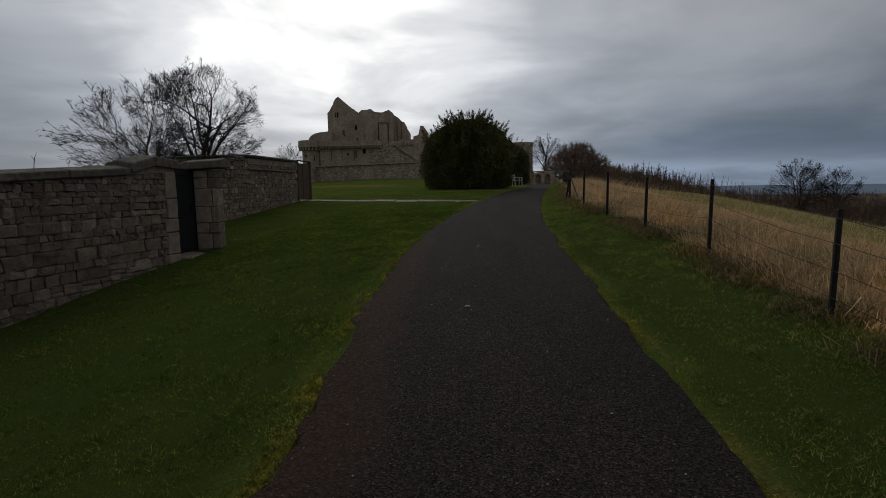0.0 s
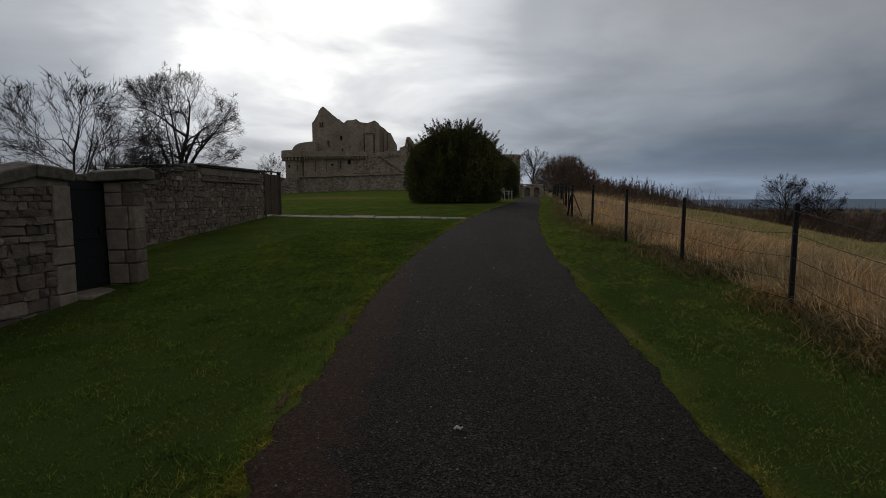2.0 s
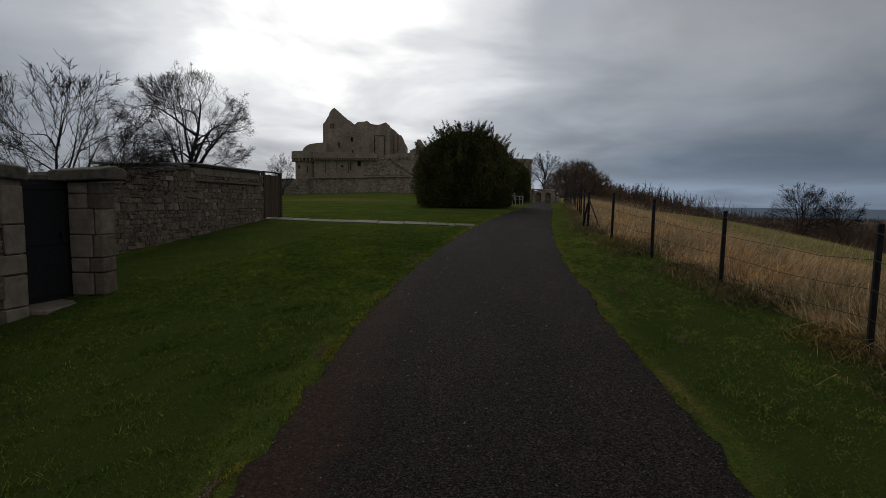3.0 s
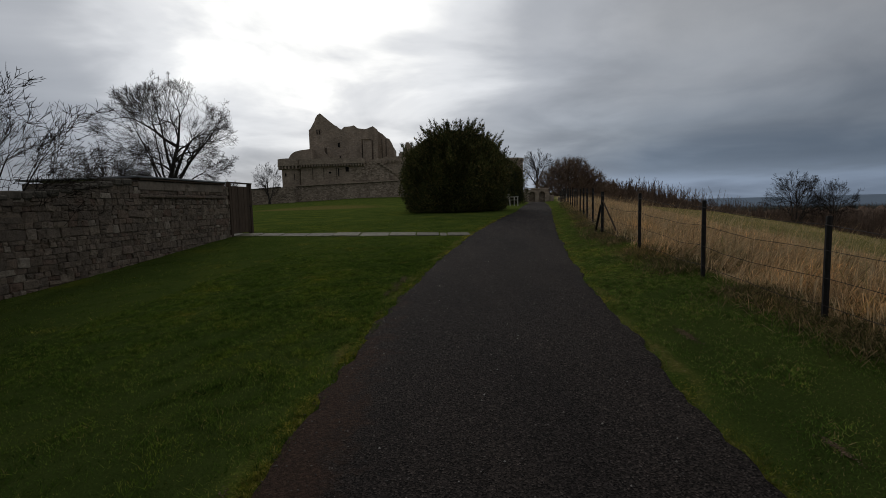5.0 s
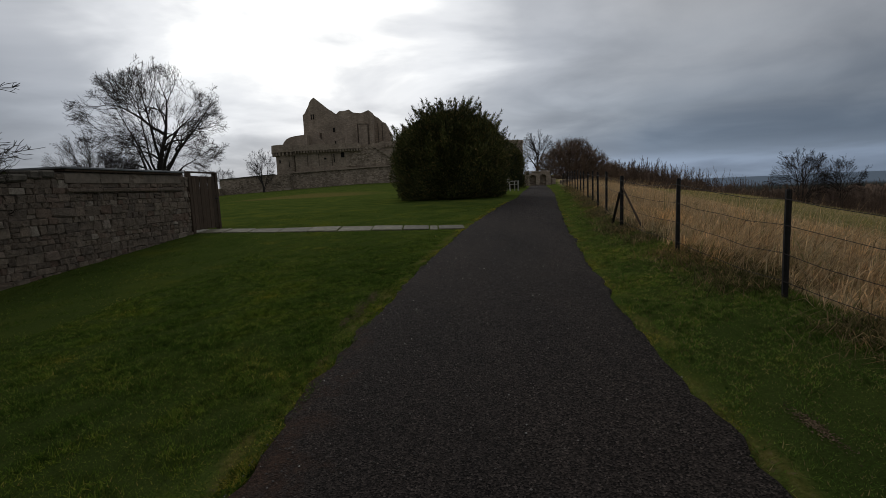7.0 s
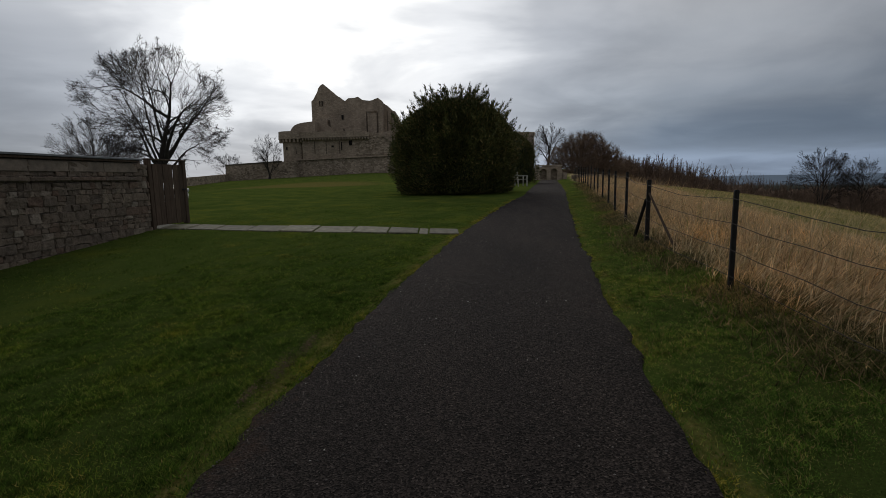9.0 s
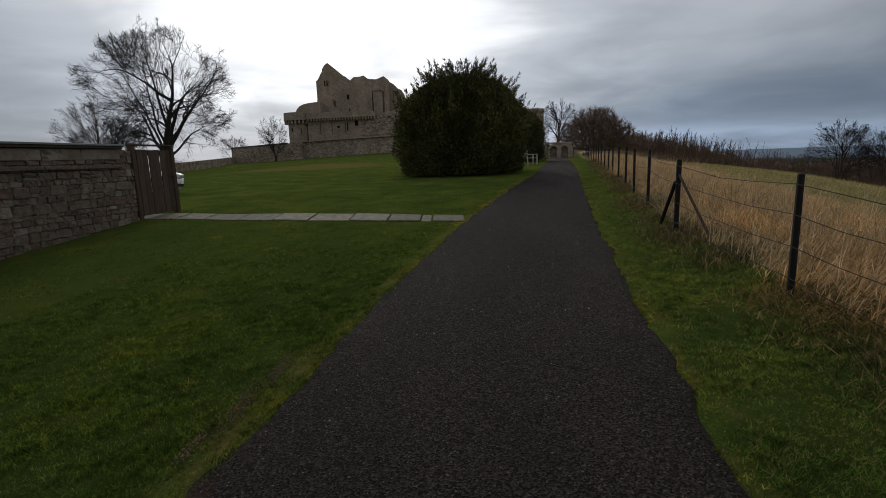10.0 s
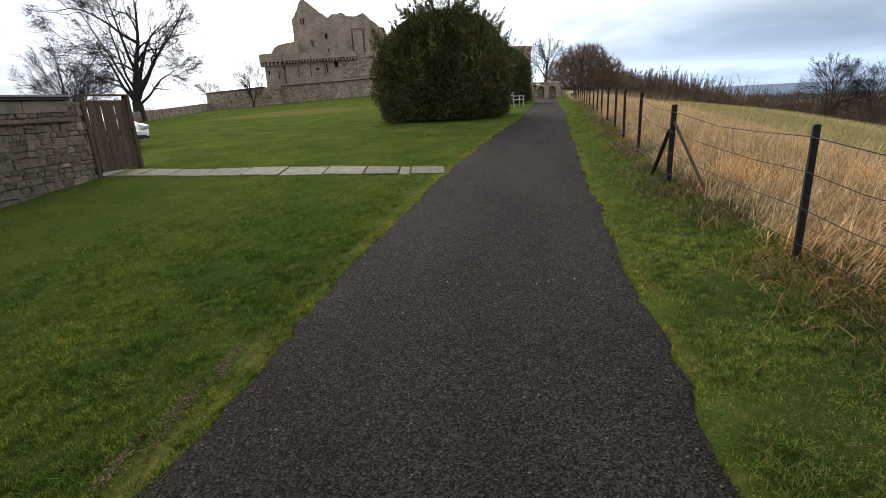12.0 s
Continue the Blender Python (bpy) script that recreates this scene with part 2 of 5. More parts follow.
def arrays_ob(name, verts, faces_flat, size, material, smooth=False):
    """A mesh from numpy arrays: verts (n, 3) and faces of one size."""
    me = bpy.data.meshes.new(name)
    nf = len(faces_flat) // size
    me.vertices.add(len(verts))
    me.vertices.foreach_set("co", np.ascontiguousarray(verts, dtype=np.float32).ravel())
    me.loops.add(len(faces_flat))
    me.loops.foreach_set("vertex_index", np.ascontiguousarray(faces_flat, dtype=np.int32))
    me.polygons.add(nf)
    me.polygons.foreach_set("loop_start", np.arange(0, nf * size, size, dtype=np.int32))
    if smooth:
        me.polygons.foreach_set("use_smooth", np.ones(nf, dtype=bool))
    me.update(calc_edges=True)
    me.materials.append(material)
    return new(name, me)


def part(name, bm, material, parent, label="", smooth=False):
    ob = mesh_ob(name, bm, material, smooth)
    ob.parent = parent
    if label:
        tagged(ob, label)
    return ob


def box(x0, x1, y0, y1, z0, z1, bevel=0.0, bm=None):
    bm2 = bmesh.new()
    bmesh.ops.create_cube(bm2, size=1)
    bmesh.ops.scale(bm2, vec=(x1 - x0, y1 - y0, z1 - z0), verts=bm2.verts)
    bmesh.ops.translate(bm2, vec=((x0 + x1) / 2, (y0 + y1) / 2, (z0 + z1) / 2), verts=bm2.verts)
    if bevel:
        bmesh.ops.bevel(bm2, geom=bm2.edges[:], offset=bevel, segments=1, affect="EDGES")
    return bm2 if bm is None else joined(bm, bm2)


def joined(bm, other):
    me = bpy.data.meshes.new("tmp")
    other.to_mesh(me)
    other.free()
    bm.from_mesh(me)
    bpy.data.meshes.remove(me)
    return bm


def moved(bm, m):
    bmesh.ops.transform(bm, matrix=m, verts=bm.verts)
    return bm


def roughen(bm, amount, scale=1.0, seed=0.0):
    for v in bm.verts:
        v.co += Vector(noise.noise_vector(v.co * scale + Vector((seed, seed * 1.7, 0)))) * amount
    return bm


def prism(outline, y0, y1):
    """A solid between y0 and y1 with the outline given as (x, z)."""
    bm = bmesh.new()
    a = [bm.verts.new((x, y0, z)) for x, z in outline]
    b = [bm.verts.new((x, y1, z)) for x, z in outline]
    bm.faces.new(a)
    bm.faces.new(b[::-1])
    n = len(a)
    for i in range(n):
        bm.faces.new((a[i], b[i], b[(i + 1) % n], a[(i + 1) % n]))
    bmesh.ops.recalc_face_normals(bm, faces=bm.faces)
    return bm


def tube(points, radii, sides=6, bm=None, cap=True):
    bm = bm or bmesh.new()
    rings = []
    for i, p in enumerate(points):
        p = Vector(p)
        d = (Vector(points[min(i + 1, len(points) - 1)]) - Vector(points[max(i - 1, 0)])).normalized()
        u = d.orthogonal().normalized()
        w = d.cross(u)
        rings.append([bm.verts.new(p + (u * math.cos(a) + w * math.sin(a)) * radii[i]) for a in (2 * math.pi * j / sides for j in range(sides))])
    for r, s in zip(rings, rings[1:]):
        for j in range(sides):
            bm.faces.new((r[j], r[(j + 1) % sides], s[(j + 1) % sides], s[j]))
    if cap:
        bm.faces.new(rings[0][::-1])
        bm.faces.new(rings[-1])
    return bm


def thing(name, label, category, group="", at=(0, 0, 0), rz=0):
    ob = new(name)
    ob.matrix_world = pose(*at, 0, 0, rz)
    return tagged(ob, label, category, group)


# ---- ground ----
EDGE_Y = [-30, 0, 3, 5.3, 7, 9.4, 11.2, 13, 15.5, 18.5, 20, 25.5, 31, 33.3, 45, 62, 90]
EDGE_L = [-1.6, -1.3, -1.2, -1.16, -1.07, -0.92, -0.70, -0.42, 0.05, 0.75, 1.08, 2.62, 4.3, 4.85, 7.6, 11.2, 17]
EDGE_R = [0.9, 1.15, 1.3, 1.5, 1.66, 1.84, 2.03, 2.25, 2.7, 3.3, 3.63, 4.9, 6.2, 6.75, 9.3, 13.1, 19]
PROF_Y = [-60, 0, 6, 11, 16, 22, 30, 42, 60, 85, 112, 160, 400]
PROF_Z = [-3.5, -0.38, 0.0, 0.32, 0.58, 0.82, 1.10, 1.38, 1.45, 2.3, 3.4, 3.6, 2]
FENCE_Y = [-30, 5.4, 8.39, 10.68, 12.56, 14.7, 17.6, 20.3, 23, 25.9, 30.6, 34.8, 62, 120]
FENCE_X = [3.0, 3.46, 3.81, 3.77, 3.64, 3.69, 4.05, 4.72, 5.4, 6.12, 7.25, 8.25, 14.6, 28]


def smooth_interp(y, ys, zs):
    """Interpolation softened by averaging over a short stretch."""
    w = np.clip(np.abs(y) * 0.06 + 0.8, 0, 6)
    return sum(np.interp(y + w * k, ys, zs) for k in (-1, -0.5, 0, 0.5, 1)) / 5


def ground_z(x, y):
    x, y = np.asarray(x, float), np.asarray(y, float)
    base = smooth_interp(y, PROF_Y, PROF_Z)
    xl, xr = np.interp(y, EDGE_Y, EDGE_L), np.interp(y, EDGE_Y, EDGE_R)
    xf = np.interp(y, FENCE_Y, FENCE_X)
    dl, dr = np.maximum(xl - x, 0), np.maximum(x - xr, 0)
    cross = np.interp(y, [0, 7.5, 10.5, 12, 16, 18.5, 22, 40], [0.115, 0.115, 0.06, 0.045, 0.035, 0.022, 0.004, 0.0])
    z = base - cross * np.minimum(dl, 9)
    tilt = np.interp(y, [7, 9, 11, 16, 22, 27], [0.0, 0.015, 0.048, 0.052, 0.025, 0.0])
    z = z + tilt * np.clip(x - (xl + xr) / 2, -1.4, 2.7)
    z = z + np.interp(y, [6, 9, 11, 13, 14.5], [0.01, 0.01, 0.0, 0.04, 0.07]) * np.minimum(dr, 2.0)
    df = np.maximum(x - xf - 1.0, 0)
    # the field falls gently to a brow, then steeply out of sight
    fall = np.interp(y, [8, 20, 32, 44, 64, 90], [0.13, 0.135, 0.12, 0.105, 0.10, 0.10])
    z = z - np.clip(base - 1.45, 0, 3) * np.clip(df / 7, 0, 1)
    z = z - fall * np.minimum(df, 12) - 0.30 * np.clip(df - 13, 0, 30) - 0.008 * np.clip(df - 11, 0, 2) ** 2 * 6 - 0.02 * np.clip(df - 43, 0, 200)
    z = z - 0.04 * np.clip(-x - 14, 0, 60) * np.interp(y, [20, 60], [0.3, 1.0])
    return np.maximum(z, -14)


def gz(x, y):
    return float(ground_z(x, y))


def axis(lo, hi, fine0, fine1, step, grow):
    out = list(np.arange(fine0, fine1, step))
    s, v = step, out[-1]
    while v < hi:
        s *= grow
        v += s
        out.append(v)
    s, v = step, fine0
    while v > lo:
        s *= grow
        v -= s
        out.insert(0, v)
    return np.array(out)


def build_ground():
    xs, ys = axis(-3500, 3500, -9, 9, 0.22, 1.09), axis(-1500, 4000, -3, 34, 0.25, 1.07)
    X, Y = np.meshgrid(xs, ys)
    Z = ground_z(X, Y)
    rng = np.random.default_rng(3)
    Z = Z + (rng.random(Z.shape) - 0.5) * 0.018
    xl, xr = np.interp(Y, EDGE_Y, EDGE_L), np.interp(Y, EDGE_Y, EDGE_R)
    onpath = (X > xl + 0.1) & (X < xr - 0.1) & (Y < 64)
    Z = np.where(onpath, Z - 0.05, Z)
    nx, ny = len(xs), len(ys)
    idx = np.arange(nx * ny).reshape(ny, nx)
    f = np.stack([idx[:-1, :-1], idx[:-1, 1:], idx[1:, 1:], idx[1:, :-1]], -1).reshape(-1)
    ob = arrays_ob("ground", np.stack([X, Y, Z], -1).reshape(-1, 3), f, 4, M_LAWN, True)
    xf = np.interp(Y, FENCE_Y, FENCE_X)
    d = X - xf
    field = np.clip((d + 0.15) / 0.5, 0, 1) * np.interp(d, [0, 3.0, 4.5, 10, 12, 14, 60], [1, 1, 0.6, 0.45, 0.9, 0.9, 0.8])
    field = np.clip(field, 0, 1) * (Y < 400)
    wl = np.exp(-((X - (xl - 0.10)) / 0.14) ** 2) * np.interp(Y, [5, 9, 13, 15, 30], [0.15, 0.45, 0.9, 0.95, 0.4])
    wr = np.exp(-((X - (xr + 0.06)) / 0.13) ** 2) * 0.7
    tuft = np.exp(-((X + 13) / 9) ** 2 - ((Y - 60) / 12) ** 2) * 1.1
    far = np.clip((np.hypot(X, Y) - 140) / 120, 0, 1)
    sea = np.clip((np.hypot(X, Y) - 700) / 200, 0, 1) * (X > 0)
    # where blades stand, the ground colour takes on thatch and painted shade
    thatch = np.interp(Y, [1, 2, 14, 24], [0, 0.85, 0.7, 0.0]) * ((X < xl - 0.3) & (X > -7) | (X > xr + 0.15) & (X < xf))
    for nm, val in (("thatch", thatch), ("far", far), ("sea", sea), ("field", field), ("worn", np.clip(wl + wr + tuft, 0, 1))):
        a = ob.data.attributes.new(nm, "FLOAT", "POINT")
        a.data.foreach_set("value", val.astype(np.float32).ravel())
    return tagged(ob, "sloping mown lawn and rough winter field", "ground", kind="structure")


def build_path():
    ys = np.concatenate([np.arange(-12, 34, 0.12), np.arange(34, 63, 0.6)])
    cols = np.array([0, 0.015, 0.05, 0.12, 0.3, 0.5, 0.7, 0.88, 0.95, 0.985, 1])
    verts, edge = [], []
    for y in ys:
        jl = 0.13 * noise.noise(Vector((y * 0.9, 3, 0))) + 0.09 * noise.noise(Vector((y * 4.1, 7, 0))) + 0.04 * noise.noise(Vector((y * 11, 9, 0)))
        jr = 0.08 * noise.noise(Vector((y * 0.9, 13, 0))) + 0.06 * noise.noise(Vector((y * 4.1, 17, 0))) + 0.03 * noise.noise(Vector((y * 11, 19, 0)))
        xl, xr = np.interp(y, EDGE_Y, EDGE_L) + jl, np.interp(y, EDGE_Y, EDGE_R) + jr
        for c in cols:
            x = xl + (xr - xl) * c
            crown = 0.035 * (1 - (2 * c - 1) ** 2)
            skirt = -0.07 if c in (0, 1) else 0.0
            verts.append((x, y, gz(x, y) + 0.008 + crown + skirt))
            edge.append(max(0.0, 1 - c / 0.36) * np.interp(y, [0, 8, 12, 16], [1.25, 1.1, 0.6, 0.35]) + 0.3 * max(0.0, (c - 0.93) / 0.07))
    n, m = len(ys), len(cols)
    idx = np.arange(n * m).reshape(n, m)
    f = np.stack([idx[:-1, :-1], idx[:-1, 1:], idx[1:, 1:], idx[1:, :-1]], -1).reshape(-1)
    ob = arrays_ob("path", np.array(verts), f, 4, M_ASPHALT, True)
    a = ob.data.attributes.new("edge", "FLOAT", "POINT")
    a.data.foreach_set("value", np.array(edge, dtype=np.float32))
    return tagged(ob, "dark worn asphalt footpath with crumbling soil edges", "path", kind="structure")


build_ground()
build_path()

# ---- stone pieces ----
STONE_POOL = []


def make_stone_pool():
    rnd = random.Random(11)
    for i in range(28):
        bm = bmesh.new()
        bmesh.ops.create_cube(bm, size=1)
        bmesh.ops.bevel(bm, geom=bm.edges[:], offset=0.10, segments=1, affect="EDGES")
        for v in bm.verts:
            v.co += Vector((rnd.uniform(-1, 1), rnd.uniform(-1, 1), rnd.uniform(-1, 1))) * 0.09
        me = bpy.data.meshes.new("stone")
        bm.normal_update()
        bm.to_mesh(me)
        bm.free()
        me.materials.append(M_STONE)
        STONE_POOL.append(me)


make_stone_pool()


def course_list(seed, u0, u1, low, high, big=1.0):
    """Random rubble courses on a wall face: (u, w, width, height) for stones between low(u) and high(u)."""
    rnd, out, w = random.Random(seed), [], min(low(u0), low(u1)) - 0.1
    top = max(high(u0 + (u1 - u0) * k / 10) for k in range(11))
    while w < top:
        h = rnd.choice((0.08, 0.11, 0.13, 0.16, 0.19)) * big * rnd.uniform(0.9, 1.15)
        u = u0 + rnd.uniform(-0.2, 0)
        while u < u1:
            ln = rnd.uniform(0.75, 1.9) * max(h, 0.10)
            if rnd.random() < 0.12:
                ln *= 1.4
            a, b = max(u, u0), min(u + ln, u1)
            c = (a + b) / 2
            top_c = high(c)
            if b - a > 0.05 and w + h > low(c) - 0.05 and w < top_c - 0.03:
                hh = min(h, top_c - w)
                if hh > 0.15 and rnd.random() < 0.22:          # split into two thin stones
                    k = rnd.uniform(0.4, 0.6)
                    out.append((c, w + hh * k / 2, b - a, hh * k))
                    out.append((c, w + hh * (k + (1 - k) / 2), b - a, hh * (1 - k)))
                else:
                    out.append((c, w + hh / 2, b - a, hh))
            u += ln
        w += h
    return out


def lay_stones(seed, parent, origin, rz, stones, near, depth=0.16):
    """Stones on a face: local x runs along the wall, -y looks out. Those in near(u) are parts, the rest one joined mesh."""
    rnd = random.Random(seed)
    m = pose(*origin, 0, 0, rz)
    rest_v, rest_f, count = [], [], 0
    for u, w, ln, h in stones:
        g = rnd.uniform(0.018, 0.034)
        loc = m @ pose(u, depth * 0.5 - rnd.uniform(0.0, 0.032), w, rnd.uniform(-3, 3), rnd.uniform(-4, 4), rnd.uniform(-3, 3)) @ Matrix.Diagonal((ln - g + 0.02, depth, h - g + 0.02, 1))
        me = rnd.choice(STONE_POOL)
        if near(u) and count < 300:
            ob = new("stone", me)
            ob.parent = parent
            ob.matrix_local = loc
            count += 1
        else:
            k = len(rest_v)
            rest_v += [loc @ v.co for v in me.vertices]
            rest_f += [[k + i for i in p.vertices] for p in me.polygons]
    if rest_f:
        me = bpy.data.meshes.new("rubble_stones")
        me.from_pydata(rest_v, [], rest_f)
        me.materials.append(M_STONE_I)
        ob = new("rubble_stones", me)
        ob.parent = parent
        tagged(ob, kind="stuff")


# ---- trees: grown towards points scattered in the crown ----
def colonise(seed, base, lobes, count, step, kill, reach, trunk):
    rng = np.random.default_rng(seed)
    pts = []
    weights = np.array([lb[3] ** 2 for lb in lobes], float)
    for i in rng.choice(len(lobes), count, p=weights / weights.sum()):
        x, y, z, r = lobes[i]
        d = rng.normal(size=3)
        d /= np.linalg.norm(d)
        pts.append(np.array((x, y, z)) + d * r * rng.random() ** 0.3)
    A = np.array(pts)
    nodes, parents = [np.array(base, float)], [-1]
    for p in trunk:
        p = np.array(p, float)
        n = max(1, int(np.linalg.norm(p - nodes[-1]) / step))
        a = nodes[-1]
        for k in range(1, n + 1):
            nodes.append(a + (p - a) * k / n + rng.normal(size=3) * step * 0.06)
            parents.append(len(nodes) - 2)
    N = np.array(nodes)
    D = np.linalg.norm(A[:, None] - N[None], axis=2)
    near, dist = D.argmin(1), D.min(1)
    alive = np.ones(len(A), bool)
    for _ in range(220):
        act = alive & (dist < reach)
        if not act.any():
            break
        fresh = []
        for n in np.unique(near[act]):
            v = A[act & (near == n)] - nodes[n]
            v = (v / np.linalg.norm(v, axis=1)[:, None]).sum(0) + rng.normal(size=3) * 0.25
            v /= np.linalg.norm(v) + 1e-9
            q = nodes[n] + v * step
            fresh.append(len(nodes))
            nodes.append(q)
            parents.append(int(n))
        F = np.array([nodes[i] for i in fresh])
        D = np.linalg.norm(A[:, None] - F[None], axis=2)
        j, dm = D.argmin(1), D.min(1)
        better = dm < dist
        near[better] = np.array(fresh)[j[better]]
        dist[better] = dm[better]
        was = alive.sum()
        alive &= dist > kill
        if was == alive.sum() and len(nodes) > 9000:
            break
        if len(nodes) > 14000:
            break
    return np.array(nodes), np.array(parents), rng


def segments_mesh(name, P, Q, R0, R1, sides, material, parent):
    d = Q - P
    d /= np.linalg.norm(d, axis=1)[:, None] + 1e-9
    ref = np.where(np.abs(d[:, 2:3]) < 0.9, np.array([[0, 0, 1.0]]), np.array([[1.0, 0, 0]]))
    u = np.cross(d, ref)
    u /= np.linalg.norm(u, axis=1)[:, None] + 1e-9
    w = np.cross(d, u)
    ang = np.arange(sides) * 2 * math.pi / sides
    ring = np.cos(ang)[None, :, None] * u[:, None] + np.sin(ang)[None, :, None] * w[:, None]
    a = P[:, None] + ring * R0[:, None, None]
    b = Q[:, None] + ring * R1[:, None, None]
    V = np.concatenate([a, b], 1).reshape(-1, 3)
    k = np.arange(len(P))[:, None] * 2 * sides
    j = np.arange(sides)[None]
    j2 = (j + 1) % sides
    F = np.stack([k + j, k + j2, k + sides + j2, k + sides + j], -1).reshape(-1)
    ob = arrays_ob(name, V, F, 4, material, True)
    ob.parent = parent
    return ob


def bare_tree(name, label, seed, base, lobes, count, step=0.5, trunk_to=(), tip=0.012, thick=2.3, twigs=3, twig_len=0.7, kill=1.6, reach=14, bark=None, twig=None, up=0.3, category="tree"):
    """A leafless tree: thick limbs as one part, fine twigs as another."""
    bx, by, bz = base
    N, par, rng = colonise(seed, (0, 0, -0.3), lobes, count, step, step * kill, step * reach, trunk_to)
    kids = np.zeros(len(N))
    rad = np.zeros(len(N))
    for i in range(len(N) - 1, -1, -1):
        r = rad[i] ** (1 / thick) if kids[i] else tip
        rad[i] = r
        if par[i] >= 0:
            rad[par[i]] += max(r, tip) ** thick
            kids[par[i]] += 1
    i = np.arange(len(N))[par >= 0]
    P, Q = N[par[i]], N[i]
    r0 = np.minimum(rad[par[i]], rad[i] * 1.35)
    r1 = rad[i]
    root = thing(name, label, category, at=base)
    fat = r1 > tip * 2.2
    if fat.any():
        segments_mesh("trunk", P[fat], Q[fat], r0[fat], r1[fat], 7, bark or M_BARK, root)
    TP, TQ, T0, T1 = [P[~fat]], [Q[~fat]], [r0[~fat]], [r1[~fat]]
    src = i[r1 < tip * 3.0]
    for _ in range(twigs):
        d = N[src] - N[par[src]]
        d = d / (np.linalg.norm(d, axis=1)[:, None] + 1e-9) + rng.normal(size=(len(src), 3)) * 0.55 + np.array([0, 0, up])
        d /= np.linalg.norm(d, axis=1)[:, None]
        ln = twig_len * rng.uniform(0.4, 1.2, len(src))[:, None]
        a = N[par[src]] + (N[src] - N[par[src]]) * rng.random(len(src))[:, None]
        mid = a + d * ln * 0.5
        d2 = d + rng.normal(size=d.shape) * 0.3 + np.array([0, 0, up * 0.6])
        d2 /= np.linalg.norm(d2, axis=1)[:, None]
        end = mid + d2 * ln * 0.5
        one = np.full(len(src), tip)
        TP += [a, mid]
        TQ += [mid, end]
        T0 += [one * 0.9, one * 0.7]
        T1 += [one * 0.7, one * 0.35]
    segments_mesh("crown", np.concatenate(TP), np.concatenate(TQ), np.concatenate(T0), np.concatenate(T1), 3, twig or M_TWIG, root)
    return root


def grown_tree(name, label, seed, base, centre, radii, limbs, trunk, kids=(11, 8, 6, 3), seg=0.55, tip=0.012, wander=0.16, up=0.05, low=-0.35, bark=None, twig=None, category="tree"):
    """A leafless tree whose limbs sweep from the trunk's head to the edge of a domed crown and fork into finer and finer twigs.
    centre, radii: the crown, from the base; trunk: height and radius of the bole."""
    rnd = random.Random(seed)
    c, R, off = Vector(centre), Vector(radii), Vector((seed * 1.3, seed * 0.7, 0))
    th, tr = trunk
    fat, thin = [], []
    last = len(kids)

    def jitter():
        return Vector((rnd.gauss(0, 1), rnd.gauss(0, 1), rnd.gauss(0, 1)))

    def inside(p):
        q = p - c
        q = Vector((q.x / R.x, q.y / R.y, q.z / R.z))
        return q.length < 0.96 + 0.15 * noise.noise(q.normalized() * 2.4 + off)

    def branch(p, d, length, r0, level, goal=None):
        step = max(seg * (0.8, 0.7, 0.55, 0.45, 0.4)[min(level, 4)], length / 14)
        n = max(2, round(length / step))
        r1 = max(tip * 0.5, r0 * (0.05 if level < last else 0.5))
        due = 0.0
        for i in range(n):
            t = (i + 1) / n
            pull = (goal - p).normalized() * 0.17 if goal else Vector((0, 0, up)) + (p - c).normalized() * 0.11
            d = (d + jitter() * wander * (0.6 if level == 0 else 1.35) + pull).normalized()
            q = p + d * length / n
            if level > 0 and i > 0 and q.z > c.z - R.z * 0.8 and not inside(q):
                break
            a, b = max(r1, r0 * (1 - 1.12 * i / n)), max(r1, r0 * (1 - 1.12 * t))
            (fat if b > tip * 2.0 else thin).append((p, q, a, b))
            if level < last and t > (0.15 if level == 0 else 0.08):
                due += kids[level] / n * (0.35 + 1.3 * t)
                while due > rnd.random():
                    due -= 1
                    perp = d.cross(jitter()).normalized()
                    turn = math.radians(rnd.uniform(24, 50))
                    nd = (d * math.cos(turn) + perp * math.sin(turn) + (q - c).normalized() * 0.12).normalized()
                    branch(q, nd, length * rnd.uniform(0.34, 0.58) * (1.25 - 0.55 * t), max(tip, b * rnd.uniform(0.46, 0.76)), level + 1)
            p = q
            if level == 0 and goal == lead:
                spine.append(q.copy())
            if level == 0 and i > n * 0.5 and not inside(q):
                break
        if level < 2:
            for _ in range(5):
                branch(p, (d + jitter() * 0.7).normalized(), length * rnd.uniform(0.10, 0.20), tip, min(level + 2, last))

    head, lead = Vector((0, 0, th)), c + Vector((0.05 * R.x, 0, R.z))
    fat.append((Vector((0, 0, -0.3)), Vector((0, 0, 0.35)), tr * 1.5, tr * 1.08))
    fat.append((Vector((0, 0, 0.35)), head, tr * 1.08, tr * 0.9))
    spine = [head.copy()]
    branch(head, Vector((0, 0, 1)), (lead - head).length, tr * 0.6, 0, lead)
    for k in range(limbs):
        z = low + (0.97 - low) * (k + 0.5) / limbs
        az = k * 2.39996 + rnd.uniform(-0.25, 0.25)
        rr = math.sqrt(max(0, 1 - z * z))
        goal = c + Vector((R.x * rr * math.cos(az), R.y * rr * math.sin(az), R.z * z)) * 1.02
        start = head * rnd.uniform(0.7, 1.0) if k % 3 != 1 else spine[int(len(spine) * rnd.uniform(0.05, 0.5))].copy()
        d = ((goal - start).normalized() * 0.55 + Vector((0, 0, 0.45)) + jitter() * 0.08).normalized()
        branch(start, d, (goal - start).length * 1.08, tr * (rnd.uniform(0.42, 0.55) if k % 3 == limbs % 3 else rnd.uniform(0.2, 0.34)), 0, goal)
    root = thing(name, label, category, at=base)
